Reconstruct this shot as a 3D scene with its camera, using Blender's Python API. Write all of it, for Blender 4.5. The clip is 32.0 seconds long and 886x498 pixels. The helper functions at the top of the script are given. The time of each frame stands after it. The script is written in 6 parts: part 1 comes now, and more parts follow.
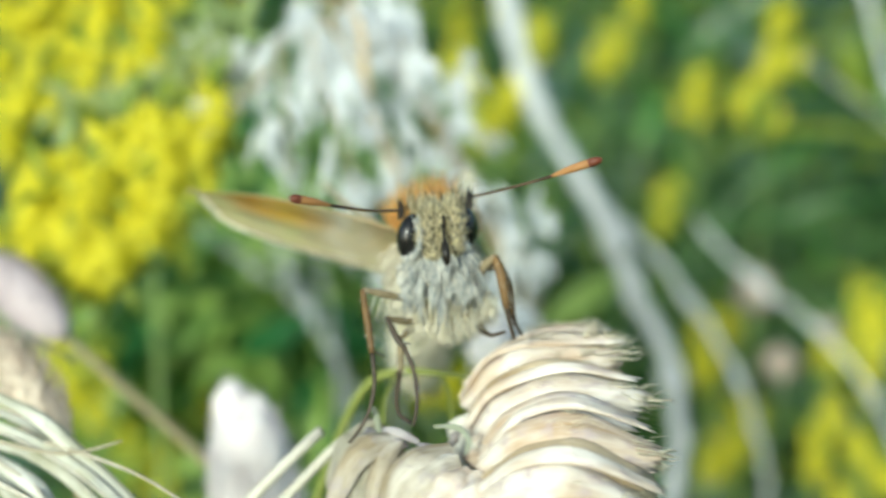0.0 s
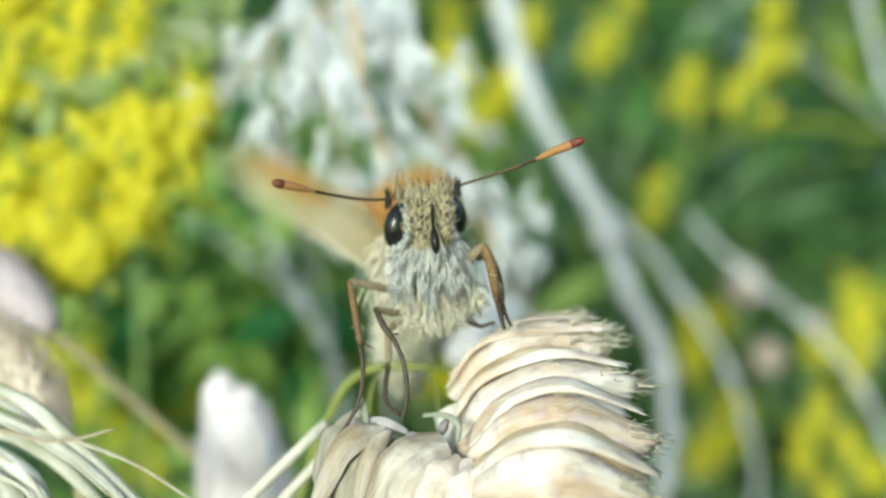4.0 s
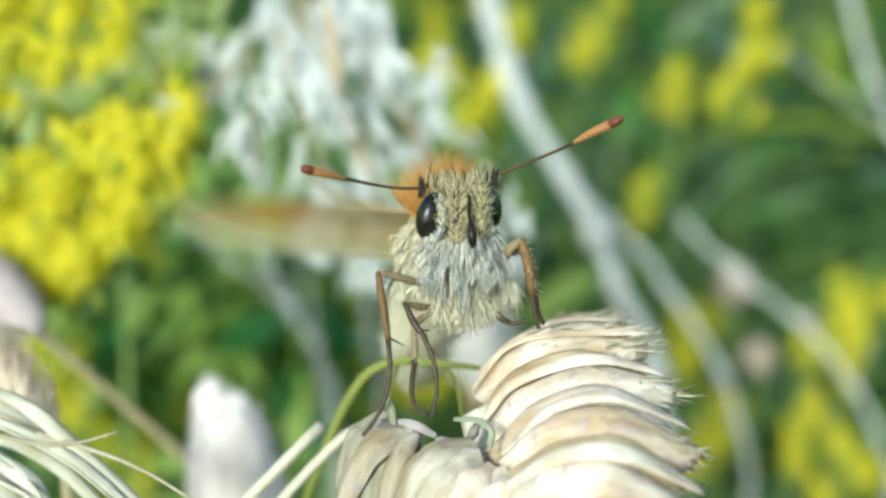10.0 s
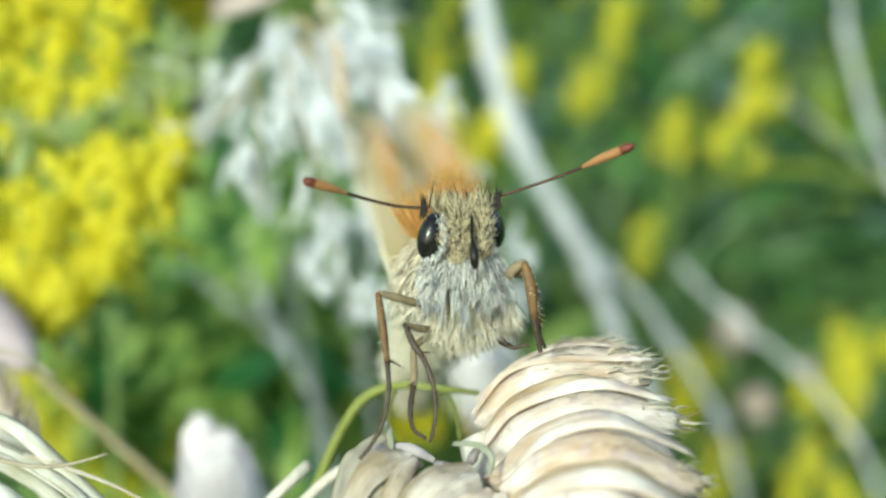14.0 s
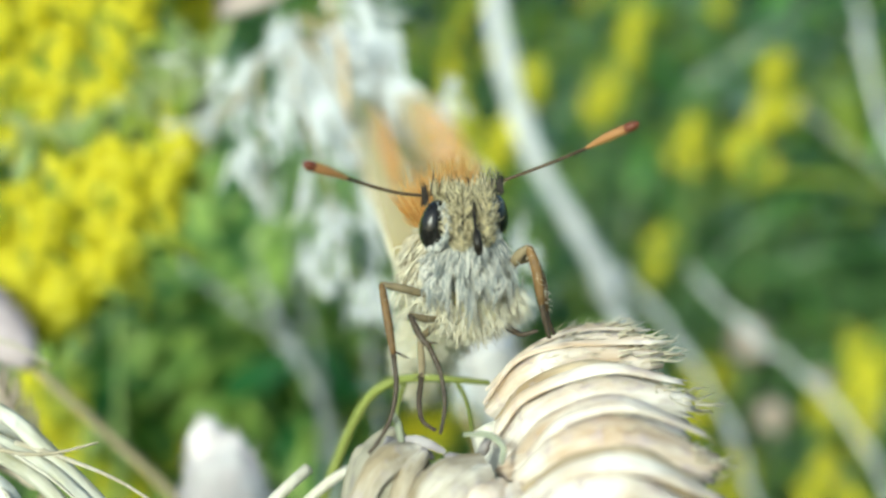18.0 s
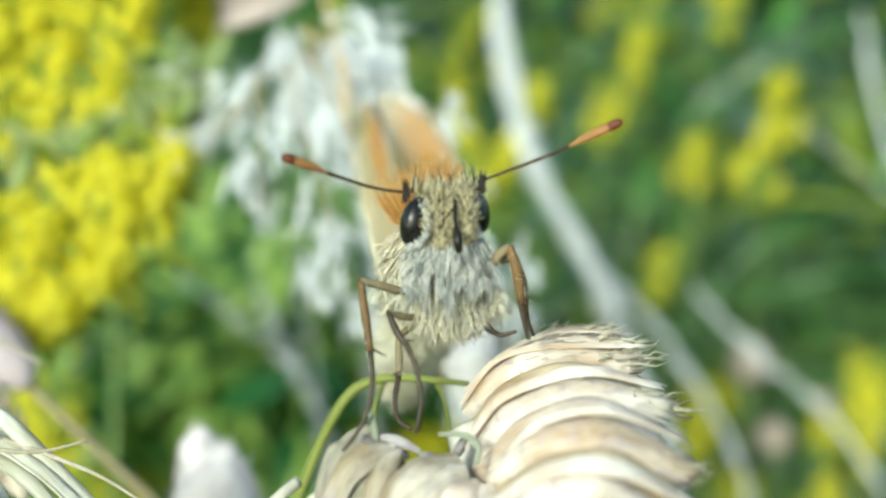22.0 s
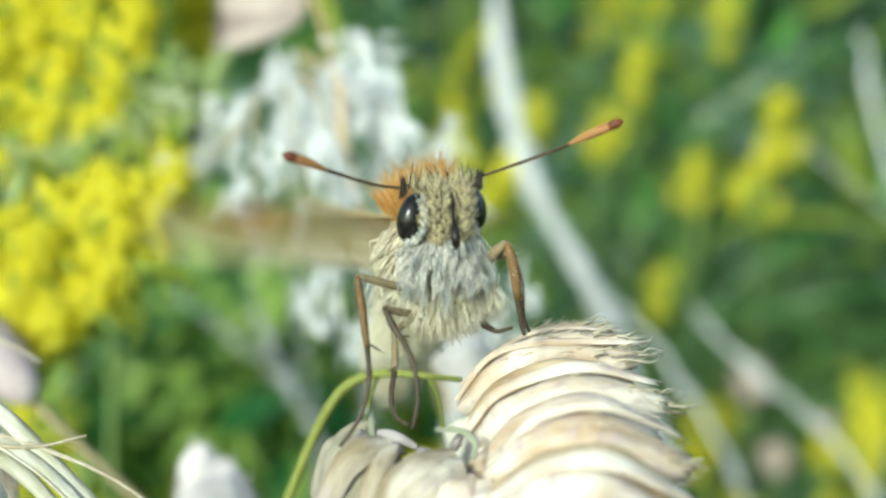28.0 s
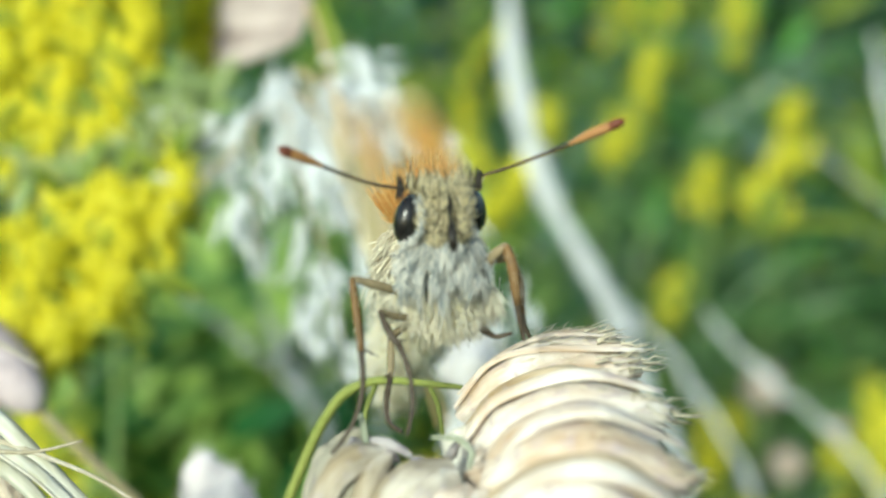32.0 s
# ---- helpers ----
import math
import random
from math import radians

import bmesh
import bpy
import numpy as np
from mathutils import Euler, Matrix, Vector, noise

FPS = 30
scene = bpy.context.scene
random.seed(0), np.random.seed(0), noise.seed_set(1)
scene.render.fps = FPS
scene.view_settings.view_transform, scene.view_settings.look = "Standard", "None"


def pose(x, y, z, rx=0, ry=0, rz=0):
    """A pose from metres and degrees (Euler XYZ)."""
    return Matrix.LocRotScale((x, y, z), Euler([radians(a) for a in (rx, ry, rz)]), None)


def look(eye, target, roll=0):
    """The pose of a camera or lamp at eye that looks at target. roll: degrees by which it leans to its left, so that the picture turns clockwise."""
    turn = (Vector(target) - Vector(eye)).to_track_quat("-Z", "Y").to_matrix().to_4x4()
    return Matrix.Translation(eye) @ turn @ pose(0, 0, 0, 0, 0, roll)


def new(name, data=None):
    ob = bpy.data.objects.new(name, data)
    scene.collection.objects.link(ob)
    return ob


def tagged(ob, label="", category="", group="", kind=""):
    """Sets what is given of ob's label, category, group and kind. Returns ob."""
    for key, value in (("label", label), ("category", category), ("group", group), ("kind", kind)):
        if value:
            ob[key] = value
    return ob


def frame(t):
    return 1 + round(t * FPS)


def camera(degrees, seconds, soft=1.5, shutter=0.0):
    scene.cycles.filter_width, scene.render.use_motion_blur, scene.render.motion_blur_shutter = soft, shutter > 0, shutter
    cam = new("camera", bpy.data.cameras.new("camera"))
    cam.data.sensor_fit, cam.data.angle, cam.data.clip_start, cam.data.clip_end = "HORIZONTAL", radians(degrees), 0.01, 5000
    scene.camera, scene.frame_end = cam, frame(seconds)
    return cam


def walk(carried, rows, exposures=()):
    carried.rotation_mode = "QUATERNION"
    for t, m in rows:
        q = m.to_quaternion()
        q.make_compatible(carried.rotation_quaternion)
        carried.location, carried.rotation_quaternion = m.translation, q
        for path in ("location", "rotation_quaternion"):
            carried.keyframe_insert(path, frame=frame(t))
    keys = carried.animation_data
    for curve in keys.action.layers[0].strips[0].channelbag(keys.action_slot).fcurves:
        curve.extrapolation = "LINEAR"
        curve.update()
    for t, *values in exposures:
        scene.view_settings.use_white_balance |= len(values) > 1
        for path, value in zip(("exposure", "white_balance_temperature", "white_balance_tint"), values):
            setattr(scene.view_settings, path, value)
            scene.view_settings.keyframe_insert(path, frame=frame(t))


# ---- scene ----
# ---- where things stand: STAGE lies before the camera's mean stand, x right, y away, z up ----
MM = 0.001
REF = pose(0, 0, 0.55, 72, 0, 0)
STAGE = pose(0, 0, 0.55, -18, 0, 0)
UNSTAGE = STAGE.inverted()
LENS = 2154.07

cam = camera(40, 32.0, soft=2.3, shutter=0.9)
cam.data.dof.use_dof = True
cam.data.dof.focus_distance = 0.047
cam.data.dof.aperture_fstop = 29
walk(cam, [
    (0.0, REF @ pose(0.001421, 0.000653, 0.002261, -1.185, 1.430, -0.844)),
    (0.5, REF @ pose(0.001215, 0.000662, 0.00217, -1.287, 1.419, -1.021)),
    (1.0, REF @ pose(0.001024, 0.000668, 0.00208, -1.527, 0.936, -0.842)),
    (1.5, REF @ pose(0.000849, 0.00067, 0.001989, -1.510, 0.758, -0.621)),
    (2.0, REF @ pose(0.000689, 0.000668, 0.001899, -1.543, 0.753, -0.698)),
    (2.5, REF @ pose(0.000543, 0.000663, 0.00181, -1.692, 0.753, -0.406)),
    (3.0, REF @ pose(0.000412, 0.000654, 0.00172, -1.635, 0.762, -0.362)),
    (3.5, REF @ pose(0.000294, 0.000643, 0.001631, -1.576, 0.668, -0.337)),
    (5.5, REF @ pose(-0.000051, 0.000566, 0.001279, -1.673, 0.562, -0.123)),
    (6.0, REF @ pose(-0.000109, 0.00054, 0.001191, -1.511, 0.533, -0.334)),
    (6.5, REF @ pose(-0.000155, 0.000512, 0.001104, -1.417, 0.535, -0.344)),
    (7.0, REF @ pose(-0.000191, 0.000481, 0.001017, -1.233, 0.462, -0.536)),
    (7.5, REF @ pose(-0.000218, 0.000449, 0.000931, -1.198, 0.326, -0.651)),
    (8.0, REF @ pose(-0.000235, 0.000414, 0.000845, -1.234, 0.334, -0.723)),
    (8.5, REF @ pose(-0.000243, 0.000378, 0.000759, -1.289, 0.153, -0.741)),
    (9.0, REF @ pose(-0.000243, 0.000341, 0.000673, -1.316, 0.100, -0.802)),
    (9.5, REF @ pose(-0.000235, 0.000302, 0.000588, -1.556, 0.003, -0.710)),
    (10.0, REF @ pose(-0.00022, 0.000261, 0.000503, -1.330, -0.110, -1.047)),
    (10.5, REF @ pose(-0.000198, 0.00022, 0.000419, -1.166, -0.230, -1.127)),
    (11.0, REF @ pose(-0.000169, 0.000177, 0.000334, -1.044, -0.324, -0.692)),
    (11.5, REF @ pose(-0.000135, 0.000134, 0.00025, -0.917, -0.269, -0.429)),
    (12.0, REF @ pose(-0.000095, 0.00009, 0.000167, -0.529, -0.120, -0.441)),
    (12.5, REF @ pose(-0.00005, 0.000045, 0.000083, -0.225, -0.039, -0.004)),
    (13.0, REF @ pose(0, 0, 0, 0.000, -0.000, 0.000)),
    (13.5, REF @ pose(0.000054, -0.000045, -0.000083, 0.379, -0.144, -0.109)),
    (14.0, REF @ pose(0.000111, -0.000091, -0.000165, 0.773, -0.086, -0.216)),
    (14.5, REF @ pose(0.000171, -0.000136, -0.000248, 0.959, -0.140, -0.104)),
    (16.5, REF @ pose(0.000434, -0.000314, -0.000574, 1.238, -0.024, 0.120)),
    (17.0, REF @ pose(0.000503, -0.000357, -0.000655, 1.172, 0.243, 0.411)),
    (17.5, REF @ pose(0.000572, -0.000399, -0.000735, 1.135, 0.409, 0.434)),
    (18.0, REF @ pose(0.00064, -0.00044, -0.000815, 1.271, 0.659, 0.263)),
    (18.5, REF @ pose(0.000708, -0.000479, -0.000895, 1.289, 0.624, 0.468)),
    (19.0, REF @ pose(0.000775, -0.000518, -0.000975, 1.265, 0.476, 0.727)),
    (19.5, REF @ pose(0.00084, -0.000554, -0.001055, 1.260, 0.701, 0.669)),
    (20.0, REF @ pose(0.000903, -0.000589, -0.001134, 1.578, 0.472, 0.715)),
    (20.5, REF @ pose(0.000964, -0.000623, -0.001213, 1.694, 0.566, 0.876)),
    (21.0, REF @ pose(0.001021, -0.000654, -0.001291, 1.923, 0.838, 0.723)),
    (21.5, REF @ pose(0.001075, -0.000683, -0.00137, 1.875, 0.745, 0.815)),
    (22.0, REF @ pose(0.001125, -0.00071, -0.001448, 2.135, 0.923, 0.904)),
    (22.5, REF @ pose(0.00117, -0.000734, -0.001526, 2.140, 1.043, 1.081)),
    (23.0, REF @ pose(0.00121, -0.000756, -0.001603, 2.302, 0.838, 0.938)),
    (23.5, REF @ pose(0.001245, -0.000775, -0.00168, 2.365, 0.904, 0.925)),
    (24.0, REF @ pose(0.001274, -0.000791, -0.001757, 2.543, 0.912, 0.784)),
    (24.5, REF @ pose(0.001296, -0.000804, -0.001834, 2.582, 0.946, 0.798)),
    (25.0, REF @ pose(0.001311, -0.000814, -0.001911, 2.551, 0.850, 0.770)),
    (25.5, REF @ pose(0.00132, -0.000821, -0.001987, 2.642, 0.956, 0.792)),
    (27.5, REF @ pose(0.001269, -0.000811, -0.002289, 3.213, 0.878, 0.657)),
    (28.0, REF @ pose(0.001233, -0.000799, -0.002364, 3.084, 0.873, 0.935)),
    (28.5, REF @ pose(0.001187, -0.000782, -0.002439, 3.233, 0.719, 0.802)),
    (29.0, REF @ pose(0.00113, -0.000762, -0.002514, 3.066, 0.781, 0.971)),
    (29.5, REF @ pose(0.001062, -0.000736, -0.002588, 3.235, 0.862, 0.764)),
    (30.0, REF @ pose(0.000982, -0.000706, -0.002662, 3.449, 1.089, 0.728)),
    (30.5, REF @ pose(0.00089, -0.000671, -0.002735, 3.486, 1.022, 0.868)),
    (31.0, REF @ pose(0.000786, -0.000632, -0.002809, 3.396, 1.038, 1.022)),
    (31.5, REF @ pose(0.000668, -0.000587, -0.002882, 3.521, 1.155, 0.363)),
    (32.0, REF @ pose(0.000537, -0.000537, -0.002955, 3.221, 1.151, 1.056)),
], exposures=[(0.0, 0.13, 6340, -9.5), (32.0, 0.19, 6390, -11)])

# ---- sky and sun ----
world = bpy.data.worlds.new("sky")
scene.world = world
world.use_nodes = True
wn = world.node_tree.nodes
sky = wn.new("ShaderNodeTexSky")
sky.sky_type, sky.sun_disc = "NISHITA", False
sky.sun_elevation, sky.sun_rotation = radians(31), radians(204)
sky.air_density, sky.dust_density = 1.0, 2.0
wn["Background"].inputs["Strength"].default_value = 0.15
world.node_tree.links.new(sky.outputs[0], wn["Background"].inputs["Color"])
sun = new("sun", bpy.data.lights.new("sun", "SUN"))
sun.data.energy, sun.data.angle, sun.data.color = 3.3, radians(12), (1.0, 0.97, 0.92)
sun.matrix_world = look((-0.33, -0.73, 0.48), (0, 0, 0))


# ---- materials ----
def surface(name, low, high, rough=0.6, fine=3000, coarse=400, bump=0.3, lean=0.0, gloss=0.3, spread="none", thin=0.0, vary=1.1):
    """Two colours mixed by a coarse and a fine noise, a random step per piece, a fine relief and some light let through."""
    m = bpy.data.materials.new(name)
    m.use_nodes = True
    nt, n = m.node_tree, m.node_tree.nodes
    link = nt.links.new
    p = n["Principled BSDF"]
    p.inputs["Roughness"].default_value = rough
    p.inputs["Specular IOR Level"].default_value = gloss
    co = n.new("ShaderNodeTexCoord")
    big, small = n.new("ShaderNodeTexNoise"), n.new("ShaderNodeTexNoise")
    for tex, size in ((big, coarse), (small, fine)):
        tex.inputs["Scale"].default_value = size
        tex.inputs["Detail"].default_value = 4
        link(co.outputs["Object"], tex.inputs["Vector"])
    add = n.new("ShaderNodeMath")
    add.operation = "ADD"
    link(big.outputs["Fac"], add.inputs[0])
    link(small.outputs["Fac"], add.inputs[1])
    total = add.outputs[0]
    if spread != "none":
        pick = n.new("ShaderNodeObjectInfo" if spread == "object" else "ShaderNodeNewGeometry")
        more = n.new("ShaderNodeMath")
        more.operation = "MULTIPLY_ADD"
        link(pick.outputs["Random" if spread == "object" else "Random Per Island"], more.inputs[0])
        more.inputs[1].default_value = vary
        link(total, more.inputs[2])
        total = more.outputs[0]
    span = n.new("ShaderNodeMapRange")
    top = 1.0 if spread == "none" else 1.0 + vary / 2
    span.inputs["From Min"].default_value, span.inputs["From Max"].default_value = top - 0.55, top + 0.55
    if lean:
        span.inputs["From Min"].default_value += lean
        span.inputs["From Max"].default_value += lean
    link(total, span.inputs["Value"])
    mix = n.new("ShaderNodeMix")
    mix.data_type = "RGBA"
    mix.inputs["A"].default_value, mix.inputs["B"].default_value = (*low, 1), (*high, 1)
    link(span.outputs["Result"], mix.inputs["Factor"])
    link(mix.outputs["Result"], p.inputs["Base Color"])
    if bump:
        b = n.new("ShaderNodeBump")
        b.inputs["Strength"].default_value, b.inputs["Distance"].default_value = bump, 0.0002
        link(small.outputs["Fac"], b.inputs["Height"])
        link(b.outputs["Normal"], p.inputs["Normal"])
    if thin:
        t = n.new("ShaderNodeBsdfTranslucent")
        s = n.new("ShaderNodeMixShader")
        s.inputs[0].default_value = thin
        link(mix.outputs["Result"], t.inputs["Color"])
        link(p.outputs[0], s.inputs[1])
        link(t.outputs[0], s.inputs[2])
        link(s.outputs[0], n["Material Output"].inputs["Surface"])
    return m


def wing_surface(name, buff, orange, patch, see=0.3, thin=0.6, reach=(0.0006, 0.0030)):
    """Scaled wing: buff with an orange field about patch (metres on the wing), fine scale rows, light shining through."""
    m = surface(name, [c * 0.9 for c in buff], buff, 0.55, 9000, 700, 0.2, thin=thin)
    nt, n = m.node_tree, m.node_tree.nodes
    mix = next(x for x in n if x.bl_idname == "ShaderNodeMix")
    co = n.new("ShaderNodeTexCoord")
    far = n.new("ShaderNodeVectorMath")
    far.operation = "DISTANCE"
    squeeze = n.new("ShaderNodeVectorMath")
    squeeze.operation = "MULTIPLY"
    squeeze.inputs[1].default_value = (0.55, 1.0, 0.0)
    either = n.new("ShaderNodeVectorMath")
    either.operation = "ABSOLUTE"
    nt.links.new(co.outputs["Object"], either.inputs[0])
    nt.links.new(either.outputs[0], squeeze.inputs[0])
    nt.links.new(squeeze.outputs[0], far.inputs[0])
    far.inputs[1].default_value = (patch[0] * 0.55, patch[1], 0)
    span = n.new("ShaderNodeMapRange")
    span.inputs["From Min"].default_value, span.inputs["From Max"].default_value = reach
    span.inputs["To Min"].default_value, span.inputs["To Max"].default_value = 1.0, 0.0
    nt.links.new(far.outputs["Value"], span.inputs["Value"])
    over = n.new("ShaderNodeMix")
    over.data_type = "RGBA"
    over.inputs["B"].default_value = (*orange, 1)
    nt.links.new(span.outputs["Result"], over.inputs["Factor"])
    nt.links.new(mix.outputs["Result"], over.inputs["A"])
    for node in n:
        if node.bl_idname in ("ShaderNodeBsdfPrincipled", "ShaderNodeBsdfTranslucent"):
            nt.links.new(over.outputs["Result"], node.inputs[0])
    # scales let some of the view through
    veil, clear = n.new("ShaderNodeMixShader"), n.new("ShaderNodeBsdfTransparent")
    veil.inputs[0].default_value = see
    out = n["Material Output"].inputs["Surface"]
    nt.links.new(out.links[0].from_socket, veil.inputs[1])
    nt.links.new(clear.outputs[0], veil.inputs[2])
    nt.links.new(veil.outputs[0], out)
    return m


def fibre_surface(name, pale, tan, stain, rough=0.5, thin=0.15, lean=0.0):
    """Dry papery husk: fibres and blotches that run along its own grain (metres), a tone of its own for each piece, lilac-grey stains."""
    m = bpy.data.materials.new(name)
    m.use_nodes = True
    nt, n = m.node_tree, m.node_tree.nodes
    link = nt.links.new
    p = n["Principled BSDF"]
    p.inputs["Roughness"].default_value, p.inputs["Specular IOR Level"].default_value = rough, 0.3
    co, one = n.new("ShaderNodeTexCoord"), n.new("ShaderNodeObjectInfo")
    shift = n.new("ShaderNodeCombineXYZ")
    link(one.outputs["Random"], shift.inputs["Z"])
    waves = []
    for along, across, size, detail in ((0.10, 1.0, 6000, 2), (0.22, 0.9, 1500, 3), (0.45, 0.8, 600, 3), (1.0, 1.0, 1500, 4)):
        scale, place, tex = n.new("ShaderNodeVectorMath"), n.new("ShaderNodeVectorMath"), n.new("ShaderNodeTexNoise")
        scale.operation, place.operation = "MULTIPLY", "ADD"
        scale.inputs[1].default_value = (along, across, 0.0)
        link(co.outputs["UV"], scale.inputs[0])
        link(scale.outputs[0], place.inputs[0])
        link(shift.outputs[0], place.inputs[1])
        link(place.outputs[0], tex.inputs["Vector"])
        tex.inputs["Scale"].default_value, tex.inputs["Detail"].default_value = size, detail
        waves.append(tex.outputs["Fac"])
    fine = n.new("ShaderNodeMath")
    fine.operation = "MULTIPLY"
    fine.inputs[1].default_value = 0.6
    link(waves[0], fine.inputs[0])
    total = fine.outputs[0]
    for k, w in ((1.5, waves[1]), (2.3, waves[2]), (0.25, one.outputs["Random"])):
        add = n.new("ShaderNodeMath")
        add.operation = "MULTIPLY_ADD"
        link(w, add.inputs[0])
        add.inputs[1].default_value = k
        link(total, add.inputs[2])
        total = add.outputs[0]
    span = n.new("ShaderNodeMapRange")
    span.inputs["From Min"].default_value, span.inputs["From Max"].default_value = 1.80 + lean, 2.72 + lean
    link(total, span.inputs["Value"])
    mix, dirt, also = n.new("ShaderNodeMix"), n.new("ShaderNodeMapRange"), n.new("ShaderNodeMix")
    mix.data_type = also.data_type = "RGBA"
    mix.inputs["A"].default_value, mix.inputs["B"].default_value, also.inputs["B"].default_value = (*tan, 1), (*pale, 1), (*stain, 1)
    link(span.outputs["Result"], mix.inputs["Factor"])
    dirt.inputs["From Min"].default_value, dirt.inputs["From Max"].default_value, dirt.inputs["To Max"].default_value = 0.54, 0.72, 0.8
    link(waves[3], dirt.inputs["Value"])
    link(dirt.outputs["Result"], also.inputs["Factor"])
    link(mix.outputs["Result"], also.inputs["A"])
    link(also.outputs["Result"], p.inputs["Base Color"])
    relief = n.new("ShaderNodeBump")
    relief.inputs["Strength"].default_value, relief.inputs["Distance"].default_value = 0.85, 0.00015
    rough_up = n.new("ShaderNodeMath")
    rough_up.operation = "MULTIPLY_ADD"
    rough_up.inputs[1].default_value = 0.6
    link(waves[1], rough_up.inputs[0])
    link(waves[3], rough_up.inputs[2])
    link(rough_up.outputs[0], relief.inputs["Height"])
    link(relief.outputs["Normal"], p.inputs["Normal"])
    t, mixed = n.new("ShaderNodeBsdfTranslucent"), n.new("ShaderNodeMixShader")
    mixed.inputs[0].default_value = thin
    link(also.outputs["Result"], t.inputs["Color"])
    link(p.outputs[0], mixed.inputs[1])
    link(t.outputs[0], mixed.inputs[2])
    link(mixed.outputs[0], n["Material Output"].inputs["Surface"])
    return m


